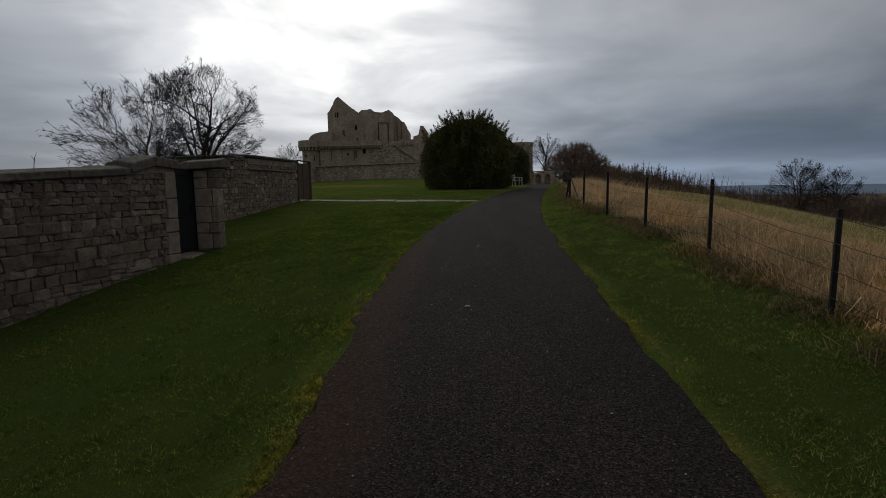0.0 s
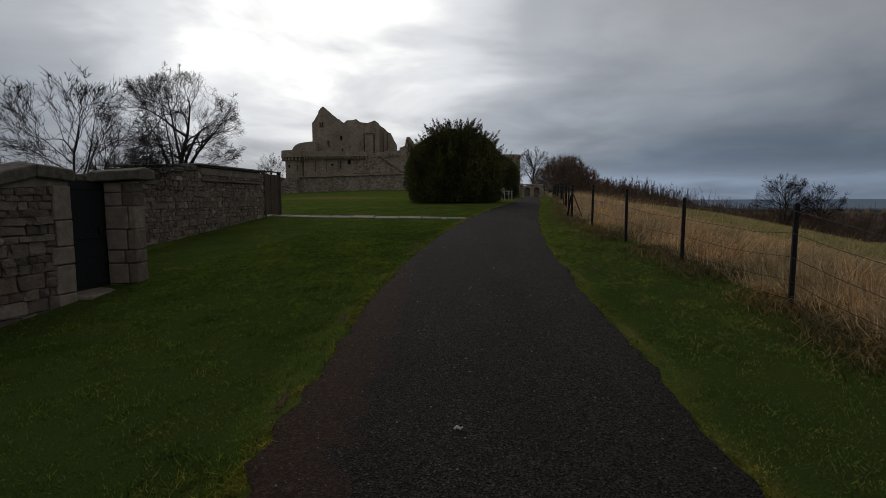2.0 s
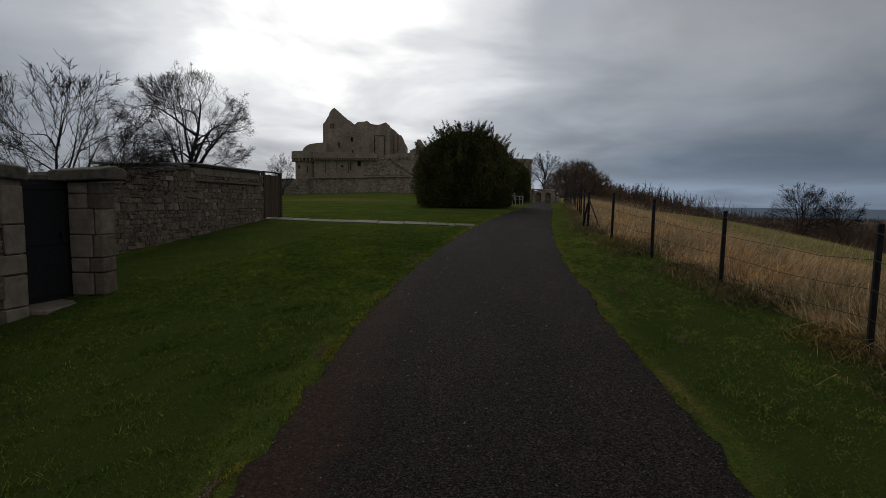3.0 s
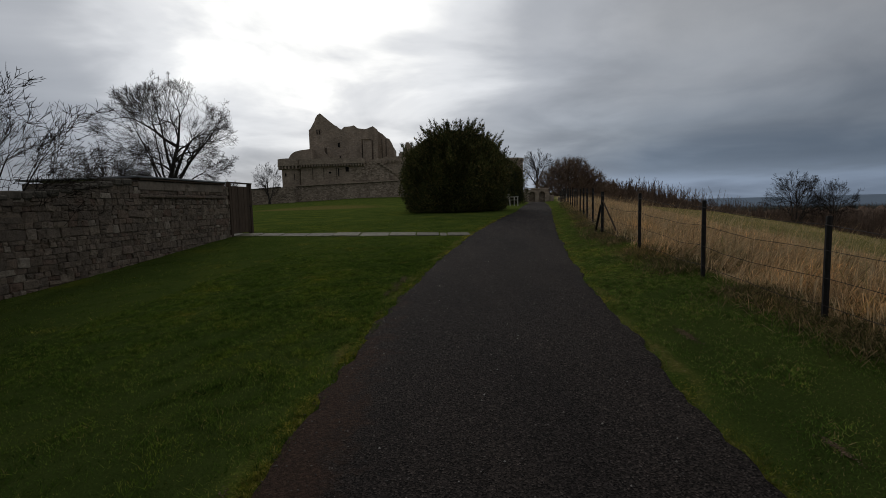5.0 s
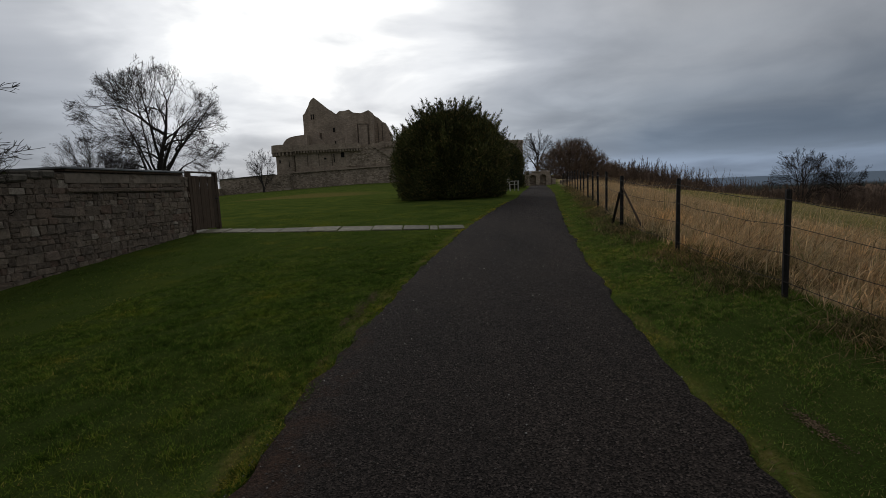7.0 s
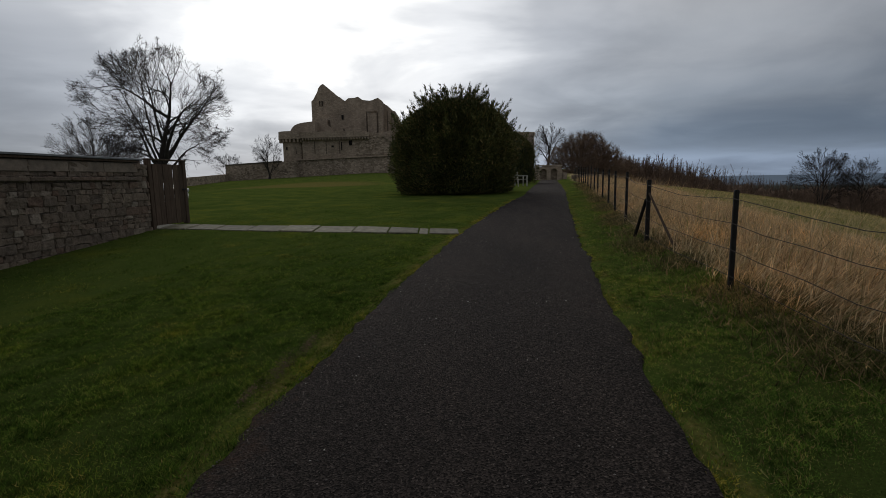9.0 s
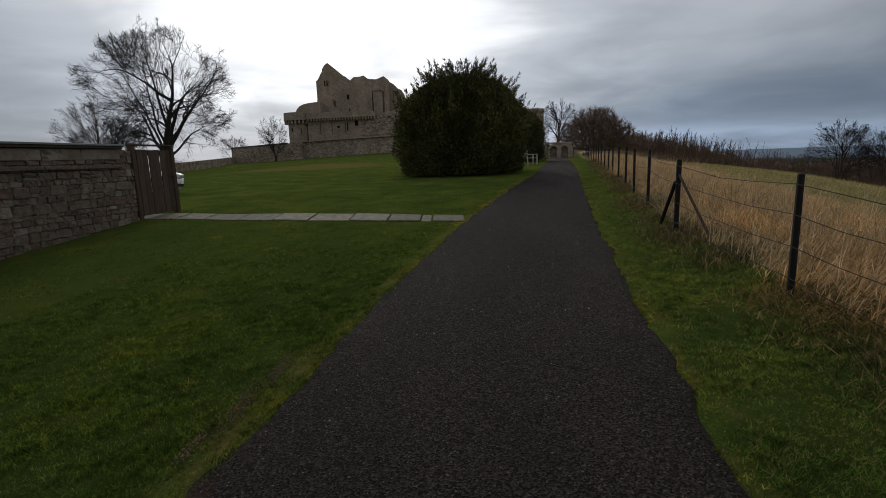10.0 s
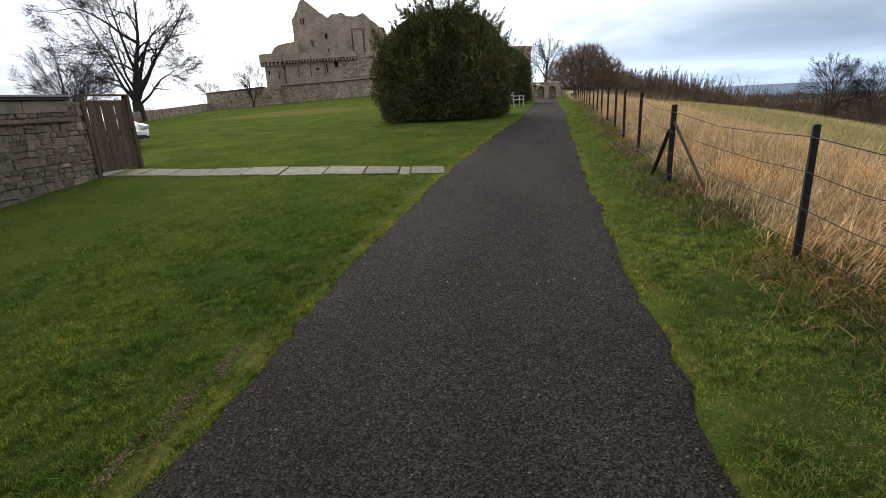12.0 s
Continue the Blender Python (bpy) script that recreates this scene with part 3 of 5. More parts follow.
    for nm, segs, sides, mat in (("trunk", fat, 6, bark or M_BARK), ("crown", thin, 3, twig or M_TWIG)):
        P, Q = np.array([s[0] for s in segs]), np.array([s[1] for s in segs])
        segments_mesh(nm, P, Q, np.array([s[2] for s in segs]), np.array([s[3] for s in segs]), sides, mat, root)
    return root


# ---- castle on the rise ----
def arch_void(x, z, w, h, y, parent, name="window"):
    """An opening drawn as a near-black box, its inner shade in the colour, with a stone frame round it."""
    win = part(name, box(x - w / 2, x + w / 2, y - 0.05, y + 0.25, z, z + h), M_VOID, parent)
    fr = bmesh.new()
    box(x - w / 2 - 0.14, x - w / 2, y - 0.09, y + 0.2, z - 0.12, z + h + 0.14, 0, fr)
    box(x + w / 2, x + w / 2 + 0.14, y - 0.09, y + 0.2, z - 0.12, z + h + 0.14, 0, fr)
    box(x - w / 2, x + w / 2, y - 0.09, y + 0.2, z + h, z + h + 0.14, 0, fr)
    part("frame", fr, M_CASTLE, win)
    return win


def ragged(points, rough, seed, step=0.7):
    """Adds small steps of broken masonry along a line of (x, z)."""
    rnd, out = random.Random(seed), [points[0]]
    for a, b in zip(points, points[1:]):
        n = max(1, int(math.hypot(b[0] - a[0], b[1] - a[1]) / step))
        for k in range(1, n + 1):
            t = k / n
            j = rnd.uniform(-rough, rough) if k < n else 0
            out.append((a[0] + (b[0] - a[0]) * t + (rnd.uniform(-0.1, 0.1) if k < n else 0), a[1] + (b[1] - a[1]) * t + j))
    return out


def ring_tower(cx, cy, r, z0, z1, seg=28):
    bm = bmesh.new()
    bmesh.ops.create_cone(bm, cap_ends=True, segments=seg, radius1=r * 1.03, radius2=r, depth=z1 - z0)
    bmesh.ops.translate(bm, vec=(cx, cy, (z0 + z1) / 2), verts=bm.verts)
    return bm


def build_castle():
    c = thing("castle", "ruined medieval sandstone castle with corbelled curtain wall and gabled keep", "castle")
    Y = 112.0
    # curtain wall: coarse base, string course, smoother upper wall
    base_top = [(-30.5, 5.95), (-5, 6.75), (16, 6.9)]
    part("wall_base", roughen(prism([(-30.5, 0.5), (16, 0.5)] + base_top[::-1], Y - 0.25, Y + 2.2), 0.06, 0.6), M_CASTLE_LOW, c, "coarse rubble base of the curtain wall")
    part("string_course", prism([(-29.5, 5.98), (-5, 6.75), (16, 6.9), (16, 7.12), (-5, 6.97), (-29.5, 6.2)], Y - 0.62, Y + 0.5), M_CASTLE, c)
    top = ragged([(16, 10.9), (-4.5, 11.9), (-9, 11.7), (-12, 11.2), (-14, 11.75), (-17, 11.4)], 0.18, 4) + [(-17.2, 11.55), (-26.6, 11.5)]
    part("curtain_wall", prism([(-26.6, 6.0), (16, 6.8)] + top, Y, Y + 1.8), M_CASTLE, c)
    # parapet carried on corbels
    part("parapet", prism([(-26.6, 10.45), (-13, 10.55), (-13, 11.4), (-17, 11.62), (-26.6, 11.58)], Y - 1.0, Y - 0.003), M_CASTLE, c)
    for k in range(24):
        x = -26.2 + k * 0.565
        bm = prism([(x - 0.15, 10.5), (x + 0.15, 10.5), (x + 0.15, 10.25), (x + 0.09, 10.0), (x - 0.09, 10.0), (x - 0.15, 10.25)], Y - 0.95, Y + 0.1)
        part("corbel", bm, M_CASTLE, c)
    for k in range(4):
        x = -8.6 + k * 0.75
        part("corbel", prism([(x - 0.2, 11.1), (x + 0.2, 11.1), (x + 0.14, 10.5), (x - 0.14, 10.5)], Y - 0.5, Y + 0.1), M_CASTLE, c)
    # scar of a lost stair and rough patch beside it
    part("wall_scar", roughen(prism([(-16.4, 7.0), (-7, 7.1), (-7.4, 8.2), (-11.2, 10.9), (-13.2, 10.6), (-16.2, 9.0)], Y - 0.14, Y + 0.1), 0.12, 0.9), M_CASTLE_LOW, c, "rough core masonry scar")
    st = bmesh.new()
    for k in range(9):
        box(-10.6 + k * 0.62, -9.7 + k * 0.62, Y - 0.42, Y, 10.5 - k * 0.42, 10.9 - k * 0.42, 0, st)
    part("stair_line", st, M_CASTLE, c)
    # corner tower
    t1 = part("corner_tower", ring_tower(-28.7, Y + 1.7, 2.2, 1.5, 10.2), M_CASTLE, c)
    part("tower_parapet", ring_tower(-28.7, Y + 1.7, 2.95, 10.3, 11.8), M_CASTLE, t1)
    for k in range(13):
        a = math.radians(180 + k * 15)
        x, y = -28.7 + 2.5 * math.cos(a), Y + 1.7 + 2.5 * math.sin(a)
        part("corbel", moved(box(-0.18, 0.18, -0.4, 0.4, 9.65, 10.32), pose(x, y, 0, 0, 0, math.degrees(a) + 90)), M_CASTLE, t1)
    for x, z, w, h in ((-29.6, 8.2, 0.35, 0.6), (-27.8, 7.4, 0.16, 1.3)):
        arch_void(x, z, w, h, Y - 0.35 if x > -29 else Y - 0.3, c, "loop")
    arch_void(-18.7, 8.0, 0.22, 1.6, Y - 0.02, c, "loop")
    arch_void(-20.5, 8.6, 0.5, 0.35, Y - 0.02, c, "loop")
    arch_void(-16.9, 8.9, 0.7, 1.0, Y - 0.02, c, "window")
    # dark vertical strips: shade and drips put into the masonry colour
    for x in (-24.2, -21.9, -19.2):
        part("damp_stain", prism([(x, 7.3), (x + 0.16, 7.3), (x + 0.16, 9.8), (x, 9.8)], Y - 0.05, Y + 0.02), M_SHADE_STAIN, c)
    # far round tower
    t2 = part("round_tower", ring_tower(18.3, Y + 2.5, 2.25, 1.5, 10.4), M_CASTLE, c)
    part("tower_parapet", ring_tower(18.3, Y + 2.5, 2.4, 10.4, 11.0), M_CASTLE, t2)
    # gabled keep behind
    K = 124.0
    crest = ragged([(-27.3, 19.4), (-25.9, 21.4), (-25.7, 22.1), (-24.6, 23.2), (-22.0, 21.0), (-19.8, 19.4), (-19.1, 20.0), (-16.9, 20.3), (-16.0, 19.6), (-14.3, 19.4), (-12.5, 20.0), (-11.6, 19.3)], 0.12, 8, 0.6)
    part("keep", prism([(-11.6, 3), (-27.3, 3)] + crest, K, K + 9), M_CASTLE, c, "tall roofless keep with a steep gable")
    part("keep_side", prism([(-11.7, 3)] + ragged([(-11.7, 19.3), (-10.6, 18.6), (-9.6, 17.6), (-9.0, 17.4), (-8.6, 16.4), (-8.0, 15.4), (-8.0, 14.2)], 0.1, 9, 0.5) + [(-7.6, 13.2), (-7.6, 3)], K + 3, K + 12), M_CASTLE, c)
    # dark strips paint shadow lines and drips on the side wall
    for x in (-10.9, -9.9):
        part("damp_stain", box(x, x + 0.18, K + 2.85, K + 3.05, 12, 17.4), M_SHADE_STAIN, c)
    part("front_block", prism([(-23.6, 4), (-27.0, 4), (-27.0, 15.4), (-25.4, 15.7), (-23.7, 15.4), (-23.7, 14.2), (-21.6, 11.9)], K - 1.4, K - 0.003), M_CASTLE, c)
    part("chimney_breast", prism([(-14.9, 6), (-12.9, 6), (-12.9, 17.0), (-14.9, 17.2)], K - 0.5, K - 0.003), M_CASTLE, c)
    # dark strips paint the shade beside the projecting blocks, with drips
    for x0, x1, z0, z1 in ((-15.15, -14.92, 12.5, 17.1), (-12.88, -12.6, 12.5, 16.8), (-23.65, -23.3, 12.0, 15.3)):
        part("damp_stain", box(x0, x1, K - 0.12, K - 0.004, z0, z1), M_SHADE_STAIN, c)
    part("lintel_line", box(-15.0, -12.8, K - 0.85, K - 0.5, 16.95, 17.2), M_CASTLE, c)
    part("plain_panel", prism([(-18.3, 6), (-15.2, 6), (-15.2, 16.7), (-18.1, 16.5)], K - 0.3, K - 0.003), M_CASTLE, c)
    sh = [(-31.2, 4), (-25.6, 4), (-25.6, 14.6), (-28.3, 14.3)] + [(-28.5 - 2.6 * math.sin(a), 11.6 + 2.6 * math.cos(a)) for a in (0.3, 0.6, 0.9, 1.2, 1.5)]
    part("vaulted_range", prism(sh, K - 5, K - 1), M_CASTLE, c)
    for x, z, w, h, y in ((-25.4, 18.4, 0.26, 1.1, K), (-24.9, 18.4, 0.26, 1.1, K), (-20.5, 15.4, 0.5, 1.0, K), (-20.3, 12.4, 0.25, 1.0, K)):
        arch_void(x, z, w, h, y, c)
    # pinnacle of a further gable
    part("gable_stub", prism([(-6.6, 4), (-3, 4), (-3, 14.2), (-4.2, 15.9), (-4.9, 15.9), (-5.4, 13.8), (-6.6, 13.4)], K - 2, K), M_CASTLE, c)
    return c


build_castle()


def far_wall():
    ob = thing("boundary_wall", "long low grey rubble boundary wall below the castle", "wall")
    part("tall_stretch", roughen(prism([(-41.5, 0.5), (-27.5, 0.5), (-27.5, 6.0), (-41.5, 5.2)], 110.2, 111.0), 0.05, 0.7), M_CASTLE_LOW, ob)
    line = [(-41.2, 109.6), (-39.6, 98), (-38.2, 84), (-37.2, 68), (-36.8, 50), (-36.5, 30)]
    for (xa, ya), (xb, yb) in zip(line, line[1:]):
        n = 6
        L = math.hypot(xb - xa, yb - ya)
        g = [gz(xa + (xb - xa) * k / n, ya + (yb - ya) * k / n) for k in range(n + 1)]
        bm = prism([(L * k / n, g[k] - 0.6) for k in range(n + 1)] + [(L * k / n, g[k] + 1.35 + 0.12 * noise.noise(Vector((ya + k, 0, 0)))) for k in range(n, -1, -1)], 0, 0.6)
        part("low_stretch", moved(roughen(bm, 0.04, 0.8), pose(xa, ya, 0, 0, 0, math.degrees(math.atan2(yb - ya, xb - xa)))), M_CASTLE_LOW, ob)
    part("coping", roughen(prism([(-41.6, 5.2), (-30.6, 5.82), (-30.6, 6.02), (-41.6, 5.4)], 110.1, 111.1), 0.03), M_COPE, ob)
    return ob


far_wall()


# ---- garden wall with its doorway ----
def wall_run(name, label, x0, y0, x1, y1, top, seed, near, u_end, big=1.0, thick=0.45, stones_from=0.0):
    """A rubble wall from (x0, y0) to (x1, y1); local x runs along it and local -y looks out. top(u): height of its crest."""
    L, ang = math.hypot(x1 - x0, y1 - y0), math.degrees(math.atan2(y1 - y0, x1 - x0))
    w = tagged(new(name), label, "wall", kind="structure")
    m = pose(x0, y0, 0, 0, 0, ang)
    ground = lambda u: gz(x0 + (x1 - x0) * u / L, y0 + (y1 - y0) * u / L)      # noqa: E731
    us = [L * k / 24 for k in range(25)]
    core = prism([(u, ground(u) - 0.5) for u in us] + [(u, top(u) + 0.004) for u in us[::-1]], 0.030, thick)
    part("core", moved(core, m), M_MORTAR, w)
    lay_stones(seed, w, (x0, y0, 0), ang, course_list(seed, stones_from, u_end, lambda u: ground(u) - 0.06, top, big), near)
    return w, m, L, ground


def coping_piece(u0, u1, z0a, z0b, h, y0=-0.07, y1=0.52, peak=0.05):
    """A coping stone with a slightly ridged back, from u0 to u1."""
    bm = bmesh.new()
    prof = [(y0, 0), (y1, 0), (y1, h - peak), ((y0 + y1) / 2, h), (y0, h - peak)]
    a = [bm.verts.new((u0, y, z0a + z)) for y, z in prof]
    b = [bm.verts.new((u1, y, z0b + z)) for y, z in prof]
    bm.faces.new(a[::-1])
    bm.faces.new(b)
    for i in range(5):
        j = (i + 1) % 5
        bm.faces.new((a[i], a[j], b[j], b[i]))
    bmesh.ops.recalc_face_normals(bm, faces=bm.faces)
    bmesh.ops.bevel(bm, geom=bm.edges[:], offset=0.015, segments=1, affect="EDGES")
    return roughen(bm, 0.012, 3.0)


W1_END = (-5.35, 10.52)
W1_DIR = Vector((0.256, 0.967, 0)).normalized()
W1_LEN = 13.0
w1_start = Vector((*W1_END, 0)) - W1_DIR * W1_LEN
w1_top = lambda u: 1.64 - (W1_LEN - u) * 0.068       # noqa: E731
wall_1, W1M, _, w1_ground = wall_run("wall_garden", "old brown rubble garden wall with sandstone coping", w1_start.x, w1_start.y, *W1_END, w1_top, 5, lambda u: u > W1_LEN - 4.6, W1_LEN - 0.26, 1.05)
rndc = random.Random(2)
u = 0.0
while u < W1_LEN - 1.25:
    v = min(u + rndc.uniform(0.8, 1.3), W1_LEN - 1.0)
    if W1_LEN - 1.0 - v < 0.4:
        v = W1_LEN - 1.0
    part("coping", moved(coping_piece(u, v - 0.012, w1_top(u), w1_top(v), 0.17), W1M), M_COPE, wall_1)
    u = v
# raised coping over the door pier
z = w1_top(W1_LEN)
part("coping", moved(coping_piece(W1_LEN - 0.995, W1_LEN - 0.5, z - 0.03, z + 0.10, 0.22, -0.09, 0.54), W1M), M_COPE, wall_1)
part("coping", moved(coping_piece(W1_LEN - 0.49, W1_LEN + 0.05, z + 0.10, z + 0.06, 0.22, -0.09, 0.54), W1M), M_COPE, wall_1)
part("coping_bed", moved(prism([(W1_LEN - 0.99, z - 0.06), (W1_LEN, z), (W1_LEN, z + 0.07), (W1_LEN - 0.5, z + 0.1), (W1_LEN - 0.99, z - 0.03)], 0.0, 0.45), W1M), M_DRESSED, wall_1)


def quoins(parent, m, u0, u1, z0, z1, seed, y0=-0.03, y1=0.46, heights=(0.26, 0.38, 0.3, 0.42)):
    """Dressed corner blocks of uneven height, stacked."""
    rnd, zz = random.Random(seed), z0
    while zz < z1 - 0.02:
        h = min(rnd.choice(heights), z1 - zz)
        if z1 - zz - h < 0.12:
            h = z1 - zz
        e = rnd.uniform(-0.05, 0.07)
        bm = box(u0 - (e if u0 < u1 else 0), u1, y0 - rnd.uniform(0, 0.012), y1, zz + 0.006, zz + h - 0.006, 0.014)
        part("quoin", moved(roughen(bm, 0.008, 4, zz), m), M_DRESSED, parent)
        zz += h


quoins(wall_1, W1M, W1_LEN - 0.27, W1_LEN, w1_ground(W1_LEN) - 0.25, z, 3)

# second pier across the doorway, its reveal turned to the path
pier = thing("gate_pier", "dressed sandstone door pier with a mossy cap stone", "pier")
rp, zz = random.Random(4), gz(-5.2, 11.5) - 0.3
while zz < 1.70:
    h = min(rp.choice((0.22, 0.3, 0.38, 0.34)), 1.72 - zz)
    if 1.72 - zz - h < 0.12:
        h = 1.72 - zz
    cut = -5.12 + rp.uniform(-0.07, 0.07)
    part("quoin", roughen(box(-5.44, cut - 0.006, 11.43, 11.74, zz + 0.006, zz + h - 0.006, 0.014), 0.008, 4, zz), M_DRESSED, pier)
    part("quoin", roughen(box(cut + 0.006, -4.97, 11.44, 11.75, zz + 0.006, zz + h - 0.006, 0.014), 0.01, 4, zz + 3), M_STONE, pier)
    zz += h
part("cap", roughen(moved(coping_piece(-0.36, 0.42, 1.72, 1.76, 0.21, -0.10, 0.46, 0.06), pose(-5.24, 11.40, 0)), 0.01), M_COPE, pier, "mossy sandstone cap")

door = thing("door", "closed black iron garden door set back in the wall", "door")
D0, D1 = Vector((-5.78, 10.55, 0)), Vector((-5.47, 11.50, 0))
da = math.degrees(math.atan2(D1.y - D0.y, D1.x - D0.x))
dm = pose(D0.x, D0.y, 0, 0, 0, da)
dl = (D1 - D0).length
dz0 = gz(-5.6, 11.0)
part("leaf", moved(box(0, dl, 0, 0.04, dz0 + 0.02, 1.74, 0.004), dm), M_BLACK, door)
for a, b, c, d in ((0.0, dl, dz0 + 0.10, dz0 + 0.18), (0.0, dl, 0.82, 0.90), (0.0, dl, 1.60, 1.68)):
    part("rail", moved(box(a + 0.03, b - 0.03, -0.015, -0.002, c, d, 0.003), dm), M_BLACK, door)
part("handle", moved(box(dl - 0.16, dl - 0.13, -0.06, -0.017, 0.86, 1.0, 0.006), dm), M_BLACK, door)
tagged(part("threshold", roughen(box(-5.75, -5.12, 10.52, 11.44, dz0 - 0.3, dz0 + 0.035, 0.015), 0.01, 3), M_DRESSED, wall_1), "worn stone threshold")

# second stretch of wall, stepped back, ending at the timber gate
W2A, W2B = (-7.93, 12.0), (-6.33, 22.2)
W2_LEN = math.hypot(W2B[0] - W2A[0], W2B[1] - W2A[1])
w2_y = lambda u: 12.0 + 10.2 * u / W2_LEN             # noqa: E731


def w2_top(u):
    y = w2_y(u)
    if 18.3 < y < 21.88:
        return 2.40
    return float(np.interp(y, [12, 15.8, 16.5, 17.6, 18.3, 22.3], [1.75, 2.0, 2.17, 2.30, 2.36, 2.36]))


wall_2, W2M, _, w2_ground = wall_run("wall_garden_2", "brown rubble wall with a lead-capped raised stretch", *W2A, *W2B, w2_top, 15, lambda u: u > 5.2, W2_LEN, 1.0, stones_from=0.2)
U = lambda y: (y - 12.0) / 10.2 * W2_LEN              # noqa: E731
for y0, y1 in ((18.32, 19.2), (19.2, 20.05), (20.05, 20.9), (20.9, 21.87)):
    part("ledge", moved(roughen(box(U(y0) + 0.006, U(y1) - 0.006, -0.075, 0.05, 1.985, 2.06, 0.015), 0.01, 3), W2M), M_STONE, wall_2)
    part("frieze", moved(roughen(box(U(y0) + 0.005, U(y1) - 0.005, -0.035, 0.05, 2.17, 2.39, 0.012), 0.008, 3), W2M), M_DRESSED, wall_2)
part("eaves_board", moved(box(U(18.30), U(21.90), -0.09, 0.5, 2.405, 2.455, 0.006), W2M), M_PLANK, wall_2)
roof = part("lead_roof", moved(roughen(box(U(18.22), U(21.93), -0.12, 3.2, 2.458, 2.50, 0.006), 0.004, 2), W2M), M_SLATE, wall_2, "flat grey lead-covered shed roof")
part("shed_side", moved(box(U(18.3), U(18.5), 0.45, 3.1, 0.0, 2.40), W2M), M_MORTAR, wall_2)
part("return_wall", box(-7.9, -5.46, 11.50, 11.9, -0.6, 1.72), M_MORTAR, wall_2)
rw = course_list(44, 0.0, 2.4, lambda q: -0.3, lambda q: 1.74)
lay_stones(45, wall_2, (-7.9, 11.49, 0), 0, rw, lambda q: False)
# loose uneven crest stones on the lower stretch
rr = random.Random(8)
y = 12.2
while y < 18.1:
    ln = rr.uniform(0.2, 0.42)
    uu = U(y)
    bm = roughen(box(uu, uu + ln - 0.02, -0.05, 0.47, w2_top(uu) - 0.05, w2_top(uu) + rr.uniform(0.05, 0.12), 0.03), 0.02, 4, y)
    part("crest_stone", moved(bm, W2M), M_COPE, wall_2)
    y += ln


# ---- timber gate standing open at the wall's end ----
def timber_gate():
    g = thing("timber_gate", "weathered brown plank gate standing open beside a wall", "gate")
    a, b = Vector((-6.325, 22.22, 0)), Vector((-6.12, 23.62, 0))
    L = (b - a).length
    m = pose(a.x, a.y, 0, 0, 0, math.degrees(math.atan2(b.y - a.y, b.x - a.x)))
    z0, z1 = gz(-6.2, 22.9) + 0.02, 2.46
    part("post", moved(box(0.0, 0.11, -0.03, 0.10, z0 - 0.3, z1 + 0.02, 0.008), m), M_PLANK, g)
    part("post", moved(box(L - 0.11, L, -0.03, 0.10, z0 - 0.3, z1 + 0.02, 0.008), m), M_PLANK, g)
    for k in range(6):
        u = 0.13 + k * (L - 0.26) / 6
        w = (L - 0.26) / 6
        part("board", moved(box(u + 0.009, u + w - 0.009, -0.015, 0.012, z0 + 0.05, z1 - 0.07, 0.004), m @ pose(0, 0, 0, 0, 0.25 * (-1) ** k, 0)), M_PLANK, g)
    for zz, h in ((z0 + 0.14, 0.12), (1.62, 0.11), (z1 - 0.2, 0.12)):
        part("rail", moved(box(0.113, L - 0.113, 0.014, 0.06, zz, zz + h, 0.005), m), M_PLANK, g)
    part("top_rail", moved(box(-0.01, L + 0.01, -0.05, 0.11, z1 + 0.022, z1 + 0.06, 0.006), m), M_PLANK, g)
    part("latch", moved(box(L - 0.22, L - 0.07, -0.04, -0.032, 1.72, 1.76, 0.003), m), M_BLACK, g)


timber_gate()


# ---- flagstones across the lawn ----
def flagstones():
    path = tagged(new("flagstone_path"), "row of pale worn flagstones laid in the grass", "path", kind="structure")
    mat = Mat("pale_flagstone", 0.85, spec=0.3)
    c = mat.ramp(mat.noise(7, 6, 0.7), [(0.3, (0.060, 0.058, 0.032)), (0.7, (0.22, 0.195, 0.13))])
    mat.color(mat.mix(1.0, c, mat.ramp(mat.random(), [(0, 0.55), (1, 1.3)]), "MULTIPLY"))
    mat.bump(mat.noise(30, 5), 0.5, 0.01)
    rnd = random.Random(3)
    xs = [1.22, 0.55, 0.32, -0.38, -1.22, -2.15, -3.0, -3.85, -4.75, -5.5, -6.2, -6.9]
    near = lambda x: float(np.interp(-x, [-1.2, 1.5, 3.6, 5.6, 7], [20.42, 21.2, 21.65, 22.2, 22.4]))       # noqa: E731
    far = lambda x: near(x) + float(np.interp(-x, [-1.2, 1.5, 7], [0.72, 0.86, 0.82]))                      # noqa: E731
    for a, b in zip(xs, xs[1:]):
        bm = bmesh.new()
        j = [rnd.uniform(-0.03, 0.03) for _ in range(4)]
        pts = [(a - 0.015, near(a) + j[0]), (b + 0.015, near(b) + j[1]), (b + 0.015, far(b) + j[2]), (a - 0.015, far(a) + j[3])]
        tilt = rnd.uniform(-0.012, 0.012)
        lo = [bm.verts.new((x, y, gz(x, y) - 0.06)) for x, y in pts]
        hi = [bm.verts.new((x, y, gz(x, y) + 0.022 + tilt)) for x, y in pts]
        bm.faces.new(hi)
        bm.faces.new(lo[::-1])
        for i in range(4):
            bm.faces.new((lo[i], lo[(i + 1) % 4], hi[(i + 1) % 4], hi[i]))
        bmesh.ops.recalc_face_normals(bm, faces=bm.faces)
        bmesh.ops.bevel(bm, geom=bm.edges[:], offset=0.012, segments=1, affect="EDGES")
        part("flagstone", bm, mat.m, path)


flagstones()


